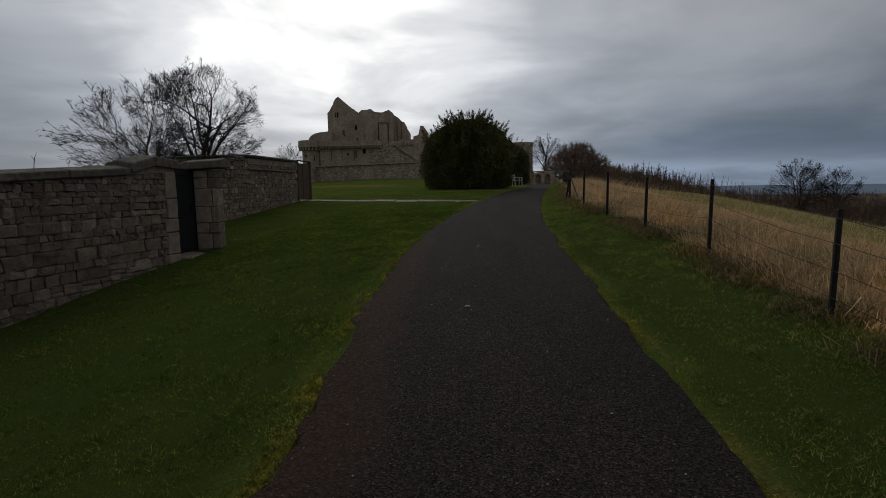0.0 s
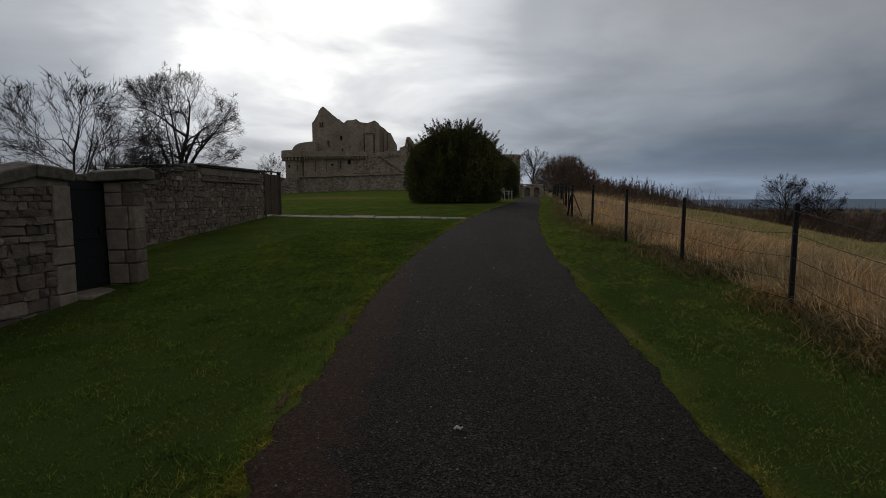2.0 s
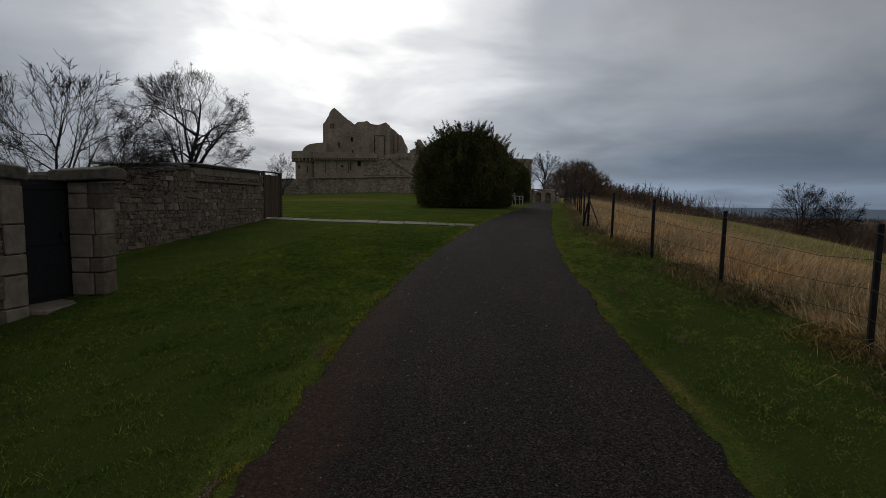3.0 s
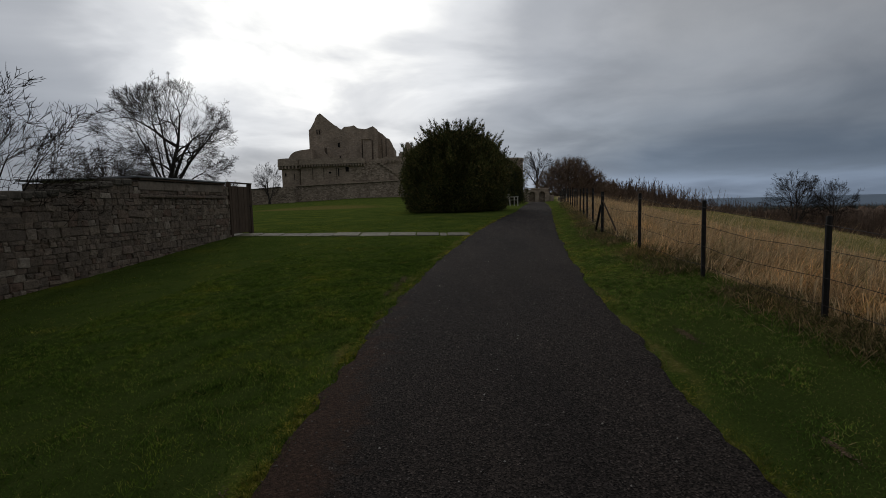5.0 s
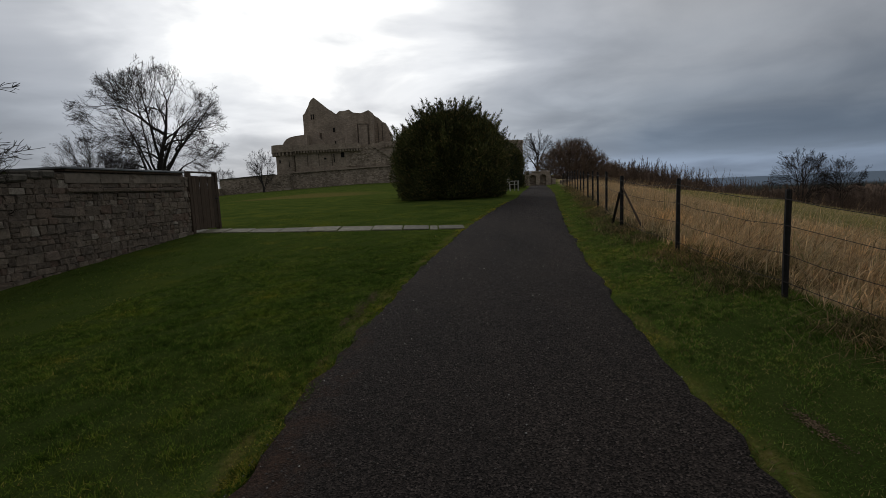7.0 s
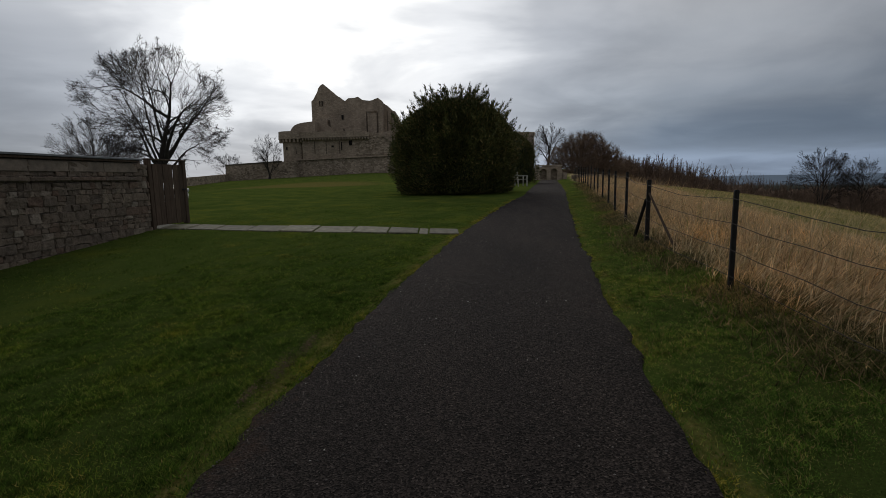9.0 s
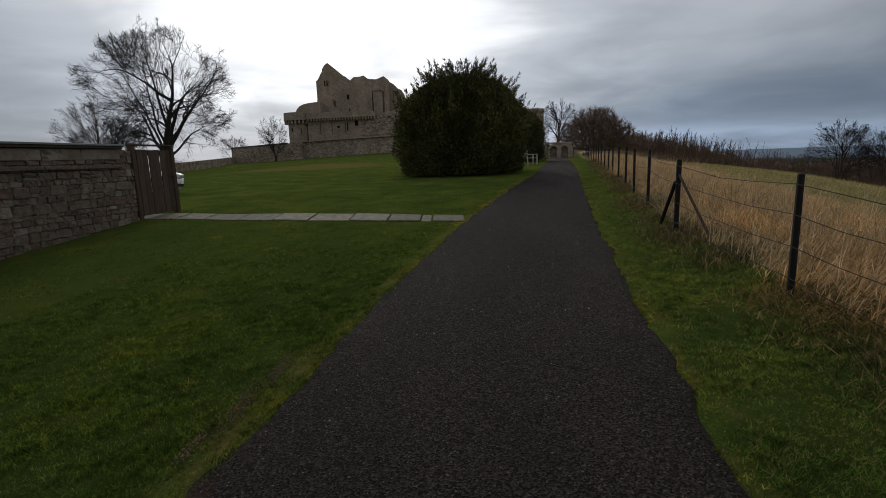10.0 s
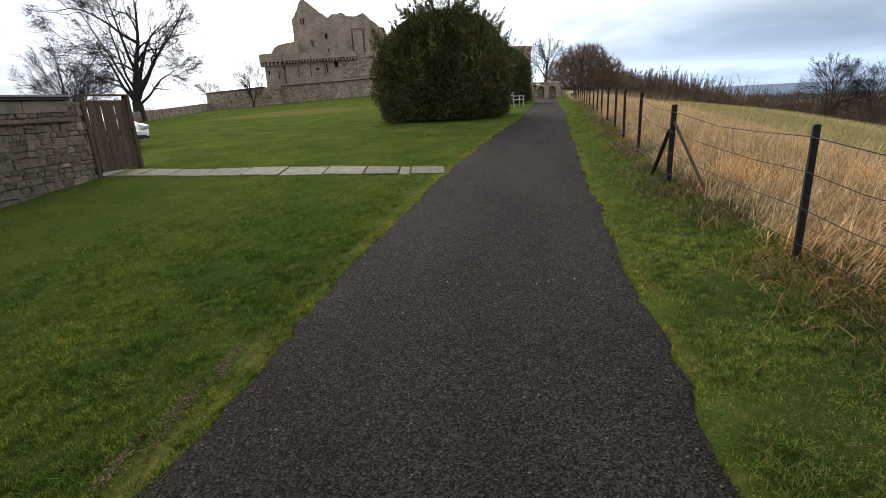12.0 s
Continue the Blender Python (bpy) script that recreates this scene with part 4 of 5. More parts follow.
# ---- fence along the field ----
POST_Y = [2.9, 5.55, 8.39, 10.68, 12.56, 14.7, 17.6, 20.3, 22.6, 24.6, 26.8, 28.9, 31, 33.2, 35.4, 37.6, 39.8, 42, 44.4, 46.8, 49.2, 51.6, 54, 56.4]
POST_TOP = [0.86, 1.05, 1.37, 1.44, 1.60, 1.74, 1.83]


def fence_x(y):
    return float(np.interp(y, FENCE_Y, FENCE_X))


def build_fence():
    f = thing("field_fence", "dark timber post and wire stock fence with rusty wires", "fence")
    rnd = random.Random(21)
    tops = []
    for k, y in enumerate(POST_Y):
        x = fence_x(y)
        z0 = gz(x, y)
        z1 = POST_TOP[k] if k < len(POST_TOP) else z0 + rnd.uniform(1.04, 1.12)
        r = 0.029 if y != 17.6 else 0.036
        lean = rnd.uniform(-0.02, 0.02)
        bm = tube([(x, y, z0 - 0.3), (x + lean * 0.3, y, z0 + 0.4), (x + lean, y + lean, z1 - 0.012), (x + lean, y + lean, z1)], [r, r * 0.98, r * 0.95, r * 0.75], 7)
        part("post", roughen(bm, 0.006, 6, y), M_POST, f)
        tops.append((x + lean, y, z1))
    x, y = fence_x(17.6), 17.6
    zt = 1.62
    part("brace", tube([(x, y - 0.03, zt), (x + 0.10, y - 0.75, gz(x, y - 0.75) + 0.05)], [0.018, 0.02], 6), M_PLANK, f, "grey timber brace")
    part("brace", tube([(x - 0.02, y + 0.03, zt - 0.1), (x + 0.05, y + 0.62, gz(x, y + 0.62) + 0.05)], [0.026, 0.028], 6), M_POST, f)
    for h, r in ((1.02, 0.004), (0.78, 0.0034), (0.52, 0.0034), (0.26, 0.0034), (0.06, 0.004)):
        pts = []
        for (xa, ya, za), (xb, yb, zb) in zip(tops, tops[1:]):
            for k in range(4):
                t = k / 4
                sag = 0.05 * 4 * t * (1 - t) * rnd.uniform(0.4, 1.2)
                ga, gb = za - 1.1, zb - 1.1
                pts.append((xa + (xb - xa) * t - 0.045, ya + (yb - ya) * t, ga + (gb - ga) * t + h - sag))
        part("wire", tube(pts, [r] * len(pts), 4), M_WIRE, f)


build_fence()


# ---- yews ----
def yew_mat():
    k = Mat("dark_yew_needles", 0.7, spec=0.15)
    c = k.ramp(k.island(), [(0.0, (0.0312, 0.0390, 0.0130)), (0.5, (0.0728, 0.0806, 0.0247)), (0.82, (0.1365, 0.1365, 0.0416)), (1.0, (0.2470, 0.1625, 0.0650))])
    k.color(k.mix(1.0, c, k.ramp(k.noise(0.9, 4), [(0.3, 0.55), (0.7, 1.4)]), "MULTIPLY"))
    return k.m


M_YEW = yew_mat()
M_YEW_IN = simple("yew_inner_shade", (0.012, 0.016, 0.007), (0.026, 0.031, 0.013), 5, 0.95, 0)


def yew(label, seed, x, y, rx, ry, height, sprays, count, taper=0.55):
    """A broad dense evergreen: a lumpy dark core for inner shade, thousands of needle sprigs and upright sprays on top.
    """
    rng = np.random.default_rng(seed)
    z0 = gz(x, y)
    root = thing("yew_tree", label, "tree", at=(x, y, z0))

    def radius(h, a):
        """Outline at relative height h and bearing a."""
        body = np.interp(h, [0, 0.06, 0.2, 0.45, 0.65, 0.8, 0.92, 1.0], [0.96, 1.0, 1.02, 0.99, 0.91, 0.76, 0.5, 0.15])
        lump = 1 + 0.075 * np.sin(a * 4 + h * 4 + seed) + 0.06 * np.sin(a * 7 - h * 9) + 0.05 * np.sin(a * 15 + h * 12)
        return body * lump

    # added core, near-black for the inner shade, stops light passing between sprigs
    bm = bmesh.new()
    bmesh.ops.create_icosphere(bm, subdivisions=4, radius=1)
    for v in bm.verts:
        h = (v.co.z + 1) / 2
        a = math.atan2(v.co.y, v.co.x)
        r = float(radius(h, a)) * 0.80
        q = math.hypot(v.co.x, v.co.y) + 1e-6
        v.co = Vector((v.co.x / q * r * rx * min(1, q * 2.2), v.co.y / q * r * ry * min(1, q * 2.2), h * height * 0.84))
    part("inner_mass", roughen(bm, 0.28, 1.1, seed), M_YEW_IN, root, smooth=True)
    tb = bmesh.new()
    for k in range(5):
        a = k * 1.26
        tube([(0.25 * math.cos(a), 0.25 * math.sin(a), -0.2), (0.4 * math.cos(a), 0.4 * math.sin(a), 0.9)], [0.12, 0.09], 6, tb)
    part("trunk", tb, M_BARK, root)
    # sprigs in the outer shell
    h = rng.random(count) ** 0.85
    a = rng.random(count) * 2 * math.pi
    r = radius(h, a) * rng.uniform(0.76, 1.04, count)
    C = np.stack([np.cos(a) * r * rx, np.sin(a) * r * ry, h * height * 0.94], -1)
    out = np.stack([np.cos(a), np.sin(a), np.full(count, 0.55)], -1)
    # upright sprays along the top and shoulders
    SP, SD = [], []
    for _ in range(sprays):
        hs, aa = rng.uniform(0.35, 0.97), rng.random() * 2 * math.pi
        rr = float(radius(hs, aa)) * rng.uniform(0.55, 1.0)
        p = np.array((math.cos(aa) * rr * rx, math.sin(aa) * rr * ry, hs * height * 0.9))
        d = np.array((math.cos(aa) * 0.55, math.sin(aa) * 0.55, 1.0)) + rng.normal(size=3) * 0.18
        d /= np.linalg.norm(d)
        ln = rng.uniform(0.45, 1.25) * height / 4.6
        n = 80
        t = rng.random(n)
        q = p + d * (t * ln)[:, None] + rng.normal(size=(n, 3)) * (0.13 * (1.1 - t))[:, None]
        SP.append(q)
        SD.append(np.tile(d, (n, 1)))
    C = np.concatenate([C] + SP)
    out = np.concatenate([out] + SD)
    n = len(C)
    d = out + rng.normal(size=(n, 3)) * 0.5
    d /= np.linalg.norm(d, axis=1)[:, None]
    s = np.cross(d, rng.normal(size=(n, 3)))
    s /= np.linalg.norm(s, axis=1)[:, None] + 1e-9
    ln, wd = rng.uniform(0.07, 0.20, n)[:, None], rng.uniform(0.011, 0.028, n)[:, None]
    V = np.stack([C - s * wd, C + s * wd, C + d * ln], 1).reshape(-1, 3)
    crown = arrays_ob("crown", V, np.arange(3 * n), 3, M_YEW)
    crown.parent = root
    return root


yew("broad dark green yew with upright feathery sprays", 5, 1.62, 34.6, 2.8, 2.6, 4.7, 620, 120000)
yew("smaller dark yew standing behind a bench", 9, 6.55, 52.0, 2.3, 2.2, 4.5, 90, 30000)


# ---- bench ----
def bench():
    b = thing("garden_bench", "pale weathered timber bench on the lawn edge", "bench", at=(6.05, 42.0, gz(6.05, 42)))
    pale = simple("pale_bench_timber", (0.34, 0.32, 0.28), (0.55, 0.52, 0.46), 14, 0.8, 0.3)
    for y in (-0.7, 0.7):
        part("leg", box(0.22, 0.29, y - 0.035, y + 0.035, -0.02, 0.62, 0.005), pale, b)
        part("leg", moved(box(-0.31, -0.24, y - 0.035, y + 0.035, -0.02, 0.92, 0.005), pose(0, 0, 0, 0, -6, 0)), pale, b)
        part("armrest", box(-0.34, 0.32, y - 0.04, y + 0.04, 0.625, 0.665, 0.005), pale, b)
    for k in range(4):
        part("seat_slat", box(-0.25 + k * 0.135, -0.13 + k * 0.135, -0.76, 0.76, 0.41, 0.44, 0.004), pale, b)
    for k in range(3):
        part("back_slat", moved(box(-0.28, -0.255, -0.66, 0.66, 0.52 + k * 0.14, 0.62 + k * 0.14, 0.004), pose(0.03, 0, 0, 0, -6, 0)), pale, b)


bench()


# ---- ruined wall where the path ends ----
def ruin_end():
    r = thing("ruined_wall", "low ruined stone wall with two blind arches", "wall")
    y = 64.0
    z0 = gz(12.6, y)
    foot = [(11.2, z0 - 0.4)]
    for x in (12.05, 13.2):
        n = 8
        foot += [(x - 0.36, z0 - 0.4)] + [(x - 0.36 * math.cos(math.pi * k / n), z0 + 0.85 + 0.36 * math.sin(math.pi * k / n)) for k in range(n + 1)] + [(x + 0.36, z0 - 0.4)]
    foot += [(14.1, z0 - 0.4)]
    crest = ragged([(14.1, z0 + 0.9), (13.9, z0 + 1.45), (13.2, z0 + 1.55), (12.2, z0 + 1.5), (11.2, z0 + 1.4)], 0.07, 3, 0.3)
    part("front", prism(foot + crest, y, y + 0.45), M_CASTLE, r)
    part("back", box(11.2, 14.1, y + 0.453, y + 0.8, z0 - 0.4, z0 + 1.3), M_CASTLE_LOW, r)
    part("end_pier", roughen(box(14.15, 14.6, y - 0.1, y + 0.5, z0 - 0.4, z0 + 0.75, 0.04), 0.03, 2), M_CASTLE, r)
    rnd = random.Random(14)
    for k in range(9):
        x = 11.25 + k * 0.31
        part("cope_stone", roughen(box(x, x + 0.28, y - 0.05, y + 0.5, z0 + 1.42 + rnd.uniform(-0.03, 0.05), z0 + 1.6, 0.03), 0.02, 3), M_CASTLE, r)
    l = thing("low_wall", "low rubble field wall at the path end", "wall")
    part("core", prism([(14.8, z0 - 0.4), (18.2, z0 - 0.5), (18.2, z0 + 0.3), (14.8, z0 + 0.45)], y - 1.4, y - 1.05), M_MORTAR, l)
    for k in range(34):
        x, row = 14.85 + (k % 17) * 0.2, k // 17
        part("stone", roughen(box(x, x + 0.185, y - 1.5, y - 1.0, z0 - 0.05 + row * 0.26, z0 + 0.2 + row * 0.26 + rnd.uniform(-0.02, 0.06), 0.03), 0.02, 3, k), M_STONE, l)


ruin_end()


# ---- car beyond the gate ----
def car():
    white = Mat("white_car_paint", 0.25, spec=0.5)
    white.color(white.ramp(white.noise(1.5, 2), [(0.2, (0.72, 0.73, 0.74)), (0.8, (0.80, 0.80, 0.81))]))
    dark = simple("dark_car_trim", (0.012, 0.012, 0.013), (0.02, 0.02, 0.022), 9, 0.4, 0)
    glass = simple("tinted_car_glass", (0.015, 0.017, 0.02), (0.025, 0.028, 0.03), 3, 0.08, 0)
    lampm = simple("headlight_lens", (0.45, 0.46, 0.48), (0.6, 0.6, 0.62), 9, 0.15, 0)
    c = thing("car", "parked white hatchback on the lawn edge", "car", at=(-10.66, 28.0, gz(-10.6, 28.0) - 0.06), rz=0)
    prof = [(-2.0, 0.28), (-1.95, 0.85), (-1.75, 1.32), (-1.0, 1.47), (0.1, 1.45), (0.85, 1.02), (1.7, 0.88), (1.98, 0.70), (2.03, 0.42), (1.95, 0.24), (-1.9, 0.22)]
    bm = prism(prof, -0.86, 0.86)
    bmesh.ops.bevel(bm, geom=bm.edges[:], offset=0.09, segments=3, affect="EDGES")
    body = part("body", bm, white.m, c, smooth=True)
    part("windscreen", prism([(0.16, 1.40), (0.86, 0.99), (0.90, 1.01), (0.20, 1.425)], -0.68, 0.68), glass, body)
    for y in (-0.865, 0.835):
        part("side_window", prism([(-1.6, 1.0), (0.65, 1.0), (0.05, 1.36), (-1.45, 1.34)], y, y + 0.03), glass, body)
    part("grille", box(1.99, 2.05, -0.5, 0.5, 0.34, 0.46, 0.01), dark, body)
    part("number_plate", box(2.04, 2.06, -0.26, 0.26, 0.48, 0.58, 0.003), white.m, body, "white number plate")
    for y in (-0.62, 0.62):
        part("headlight", moved(box(-0.16, 0.12, -0.17, 0.17, -0.07, 0.07, 0.03), pose(1.93, y, 0.72, 0, 18, 0)), lampm, body)
        part("fog_lamp", box(1.99, 2.045, y - 0.08, y + 0.08, 0.33, 0.43, 0.015), dark, body)
    for x in (-1.3, 1.28):
        for y in (-0.78, 0.78):
            wb = bmesh.new()
            bmesh.ops.create_cone(wb, cap_ends=True, segments=24, radius1=0.31, radius2=0.31, depth=0.2)
            bmesh.ops.bevel(wb, geom=wb.edges[:], offset=0.025, segments=1, affect="EDGES")
            w = part("wheel", moved(wb, pose(x, y, 0.3, 90, 0, 0)), dark, c)
            rb = bmesh.new()
            bmesh.ops.create_cone(rb, cap_ends=True, segments=16, radius1=0.19, radius2=0.17, depth=0.22)
            part("rim", moved(rb, pose(x, y, 0.3, 90, 0, 0)), M_SLATE, w)


car()

# ---- bare trees ----
grown_tree("sycamore", "large leafless sycamore with a domed many-lobed crown", 3, (-37.7, 80, gz(-37.7, 80)), (0, 0, 10.2), (10.1, 8.5, 9.3), 11, (2.6, 0.68), (11, 10, 9, 3), 0.75, 0.019, 0.18, low=-0.6)
grown_tree("apple_tree", "leafless many-stemmed fruit tree with upright shoots behind a wall", 7, (-9.2, 16.2, gz(-9.2, 16.2)), (0.25, 0, 2.25), (2.55, 1.8, 2.05), 14, (0.5, 0.085), (10, 8, 5), 0.3, 0.0066, 0.17, 0.1, low=-0.3)
grown_tree("shrub_tree", "bushy leafless tree beside a larger sycamore", 12, (-48.0, 82, gz(-48, 82)), (0, 0, 5.6), (6.4, 5, 5.2), 11, (1.0, 0.3), (10, 9, 7), 0.7, 0.016, up=0.12)
grown_tree("shrub_tree", "bushy leafless tree beside a larger sycamore", 13, (-41.5, 74, gz(-41.5, 74)), (0, 0, 3.6), (4.6, 3.6, 3.4), 11, (0.6, 0.22), (10, 9, 7), 0.6, 0.016, up=0.12)
grown_tree("thorn_tree", "small leafless thorn tree by a low wall", 17, (-43.6, 115.3, gz(-43.6, 115.3)), (0.2, 0, 3.1), (4.0, 3.0, 2.4), 9, (0.5, 0.2), (10, 9, 6), 0.5, 0.013)
grown_tree("ash_tree", "leafless tree beside a castle tower", 19, (-31.2, 105, gz(-31.2, 105)), (-0.2, 0, 4.6), (2.6, 2.4, 3.4), 10, (0.5, 0.22), (10, 9, 6), 0.55, 0.013, up=0.1)
grown_tree("sycamore", "leafless tree behind a ruined wall at the path end", 23, (20.3, 100, gz(20.3, 100)), (0, 0, 4.7), (3.9, 3, 3.3), 10, (1.1, 0.3), (10, 9, 6), 0.6, 0.016)
bare_tree("beech_tree", "dense rounded leafless tree with reddish twigs", 29, (22.4, 85, 0.9),
          [(0, 0, 3.6, 3.9), (-2.7, 0, 2.8, 2.9), (3.1, 0, 2.7, 3.0), (0.8, 0, 4.7, 2.9), (-1.2, 0, 4.6, 2.4)], 4600, 0.30, [(0, 0, 0.6)], 0.018, 2.2, 9, 0.9, 1.4, 16, bark=M_TWIG_RED, twig=M_TWIG_RED, up=0.4)
bare_tree("beech_tree", "dense rounded leafless tree with reddish twigs", 30, (28.0, 92, 0.2),
          [(0, 0, 2.8, 2.8), (2.5, 0, 2.4, 2.4), (-2.0, 0, 3.2, 2.4)], 2200, 0.36, [(0, 0, 0.6)], 0.018, 2.2, 8, 0.95, 1.4, 14, bark=M_TWIG_RED, twig=M_TWIG_RED, up=0.4)
grown_tree("oak_tree", "broad leafless field tree rising over a thicket", 31, (85.5, 120, gz(85.5, 120)), (0, 0, 9.6), (7.4, 6, 6.2), 12, (3.6, 0.4), (11, 10, 7), 0.9, 0.022)
grown_tree("oak_tree", "leafless field tree rising over a thicket", 37, (95.5, 121, gz(95.5, 121)), (0, 0, 8.6), (4.6, 4.2, 5.2), 10, (3.6, 0.3), (10, 9, 7), 0.9, 0.022)


def thicket():
    """The far belt of bare scrub and saplings below the field's brow: stems, twigs and a dense tangle at their feet."""
    rng = np.random.default_rng(41)
    P, Q, A, B = [], [], [], []
    n = 1800
    s = rng.random(n)
    X = np.interp(s, [0, 0.3, 0.6, 1], [30, 55, 80, 160]) + rng.normal(size=n) * 1.5
    Yb = np.interp(s, [0, 0.3, 0.6, 1], [100, 122, 124, 132]) + rng.normal(size=n) * 5
    Z = ground_z(X, Yb) - 0.3
    top = np.interp(X, [30, 42, 52, 60, 66, 76, 104, 160], [5.6, 6.0, 5.3, 4.1, 2.3, 0.5, -0.3, -0.8])
    top = top + 0.9 * np.sin(X * 0.9) * np.sin(X * 0.37 + 1) + 0.5 * np.sin(X * 2.3 + Yb)
    H = np.maximum(top - 0.9 - Z, 2.0) * (1.04 - 0.5 * rng.random(n) ** 1.4)
    for i in range(n):
        b = np.array((X[i], Yb[i], Z[i]))
        d = np.array((rng.normal() * 0.14, rng.normal() * 0.14, 1.0))
        P.append(b)
        Q.append(b + d * H[i])
        A.append(0.07)
        B.append(0.014)
        for _ in range(30):
            t = rng.uniform(0.35, 0.98)
            p = b + d * H[i] * t
            v = np.array((rng.normal() * 0.45, rng.normal() * 0.45, rng.uniform(0.6, 1.3)))
            ln = rng.uniform(0.5, 2.4) * (1.15 - t)
            P.append(p)
            Q.append(p + v * ln)
            A.append(0.030)
            B.append(0.014)
    ob = segments_mesh("thicket", np.array(P), np.array(Q), np.array(A), np.array(B), 3, M_SCRUB, None)
    tagged(ob, "far belt of leafless brown scrub", "scrub", kind="stuff")
    # tangled undergrowth, a lumpy bank of brambles at the stems' feet
    us, vs = np.linspace(28, 165, 330), np.linspace(0, 1, 12)
    V = []
    for x in us:
        y = float(np.interp(x, [30, 55, 80, 160], [100, 122, 124, 132]))
        z0 = gz(x, y) - 0.5
        tp = float(np.interp(x, [30, 42, 52, 60, 66, 76, 104, 160], [3.2, 3.5, 3.0, 2.0, 0.6, -1.0, -1.5, -2.0]))
        for v in vs:
            a = v * math.pi
            q = Vector((x * 0.5, v * 5, 3))
            h = (tp - z0) * (0.86 + 0.26 * noise.noise(q) + 0.16 * noise.noise(q * 3.1))
            V.append((x, y - 4.5 * math.cos(a) * (1 + 0.3 * noise.noise(q * 1.7)), z0 + h * math.sin(a) ** 0.6))
    m = len(vs)
    idx = np.arange(len(V)).reshape(-1, m)
    F = np.stack([idx[:-1, :-1], idx[1:, :-1], idx[1:, 1:], idx[:-1, 1:]], -1).reshape(-1)
    tagged(arrays_ob("undergrowth", np.array(V), F, 4, M_SCRUB, True), "dark tangled bramble bank under bare saplings", "scrub", kind="stuff")


thicket()


# ---- grass ----
def blades(name, label, X, Y, H, W, lean, material, rng, bend=0.0, category="grass"):
    """Single-triangle blades, or bent two-part stems where bend is given."""
    n = len(X)
    Z = ground_z(X, Y) - 0.008
    a = rng.random(n) * 2 * math.pi
    sx, sy = np.cos(a) * W, np.sin(a) * W
    dx, dy = lean[0], lean[1]
    base = np.stack([X, Y, Z], -1)
    side = np.stack([sx, sy, np.zeros(n)], -1)
    if not bend:
        tip = base + np.stack([dx * H, dy * H, H], -1)
        V = np.stack([base - side, base + side, tip], 1).reshape(-1, 3)
        ob = arrays_ob(name, V, np.arange(3 * n), 3, material)
    else:
        mid = base + np.stack([dx * H * 0.35, dy * H * 0.35, H * 0.62], -1)
        tip = base + np.stack([dx * H, dy * H, H * (1 - bend * np.hypot(dx, dy))], -1)
        V = np.stack([base - side, base + side, mid + side * 0.7, mid - side * 0.7, tip], 1).reshape(-1, 3)
        k = np.arange(n)[:, None] * 5
        F = (k + np.array([[0, 1, 2, 0, 2, 3, 3, 2, 4]])).reshape(-1)
        ob = arrays_ob(name, V, F, 3, material)
    return tagged(ob, label, category, kind="stuff")


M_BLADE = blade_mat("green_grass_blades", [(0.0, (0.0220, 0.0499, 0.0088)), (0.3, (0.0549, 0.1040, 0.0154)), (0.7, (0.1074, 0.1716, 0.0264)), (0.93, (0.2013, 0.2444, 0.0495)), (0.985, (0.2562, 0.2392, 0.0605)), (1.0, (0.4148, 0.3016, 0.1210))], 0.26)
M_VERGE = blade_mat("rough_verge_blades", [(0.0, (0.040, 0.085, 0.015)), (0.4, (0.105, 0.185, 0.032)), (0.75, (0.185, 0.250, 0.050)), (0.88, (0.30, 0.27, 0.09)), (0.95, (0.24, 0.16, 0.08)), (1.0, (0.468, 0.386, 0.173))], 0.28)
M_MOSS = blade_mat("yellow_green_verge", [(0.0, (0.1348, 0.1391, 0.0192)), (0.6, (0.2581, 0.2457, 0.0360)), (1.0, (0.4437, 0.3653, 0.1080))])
M_STRAW = blade_mat("dry_straw_grass", [(0.0, (0.1980, 0.1276, 0.0688)), (0.2, (0.4320, 0.2948, 0.1634)), (0.55, (0.5940, 0.4224, 0.2451)), (0.82, (0.7200, 0.5456, 0.3440)), (0.93, (0.2340, 0.1584, 0.0946)), (1.0, (0.1980, 0.2112, 0.0688))], 0.62)
M_WEED = blade_mat("rank_green_weeds", [(0.0, (0.055, 0.045, 0.022)), (0.35, (0.10, 0.11, 0.035)), (0.6, (0.20, 0.145, 0.07)), (1.0, (0.40, 0.29, 0.155))])


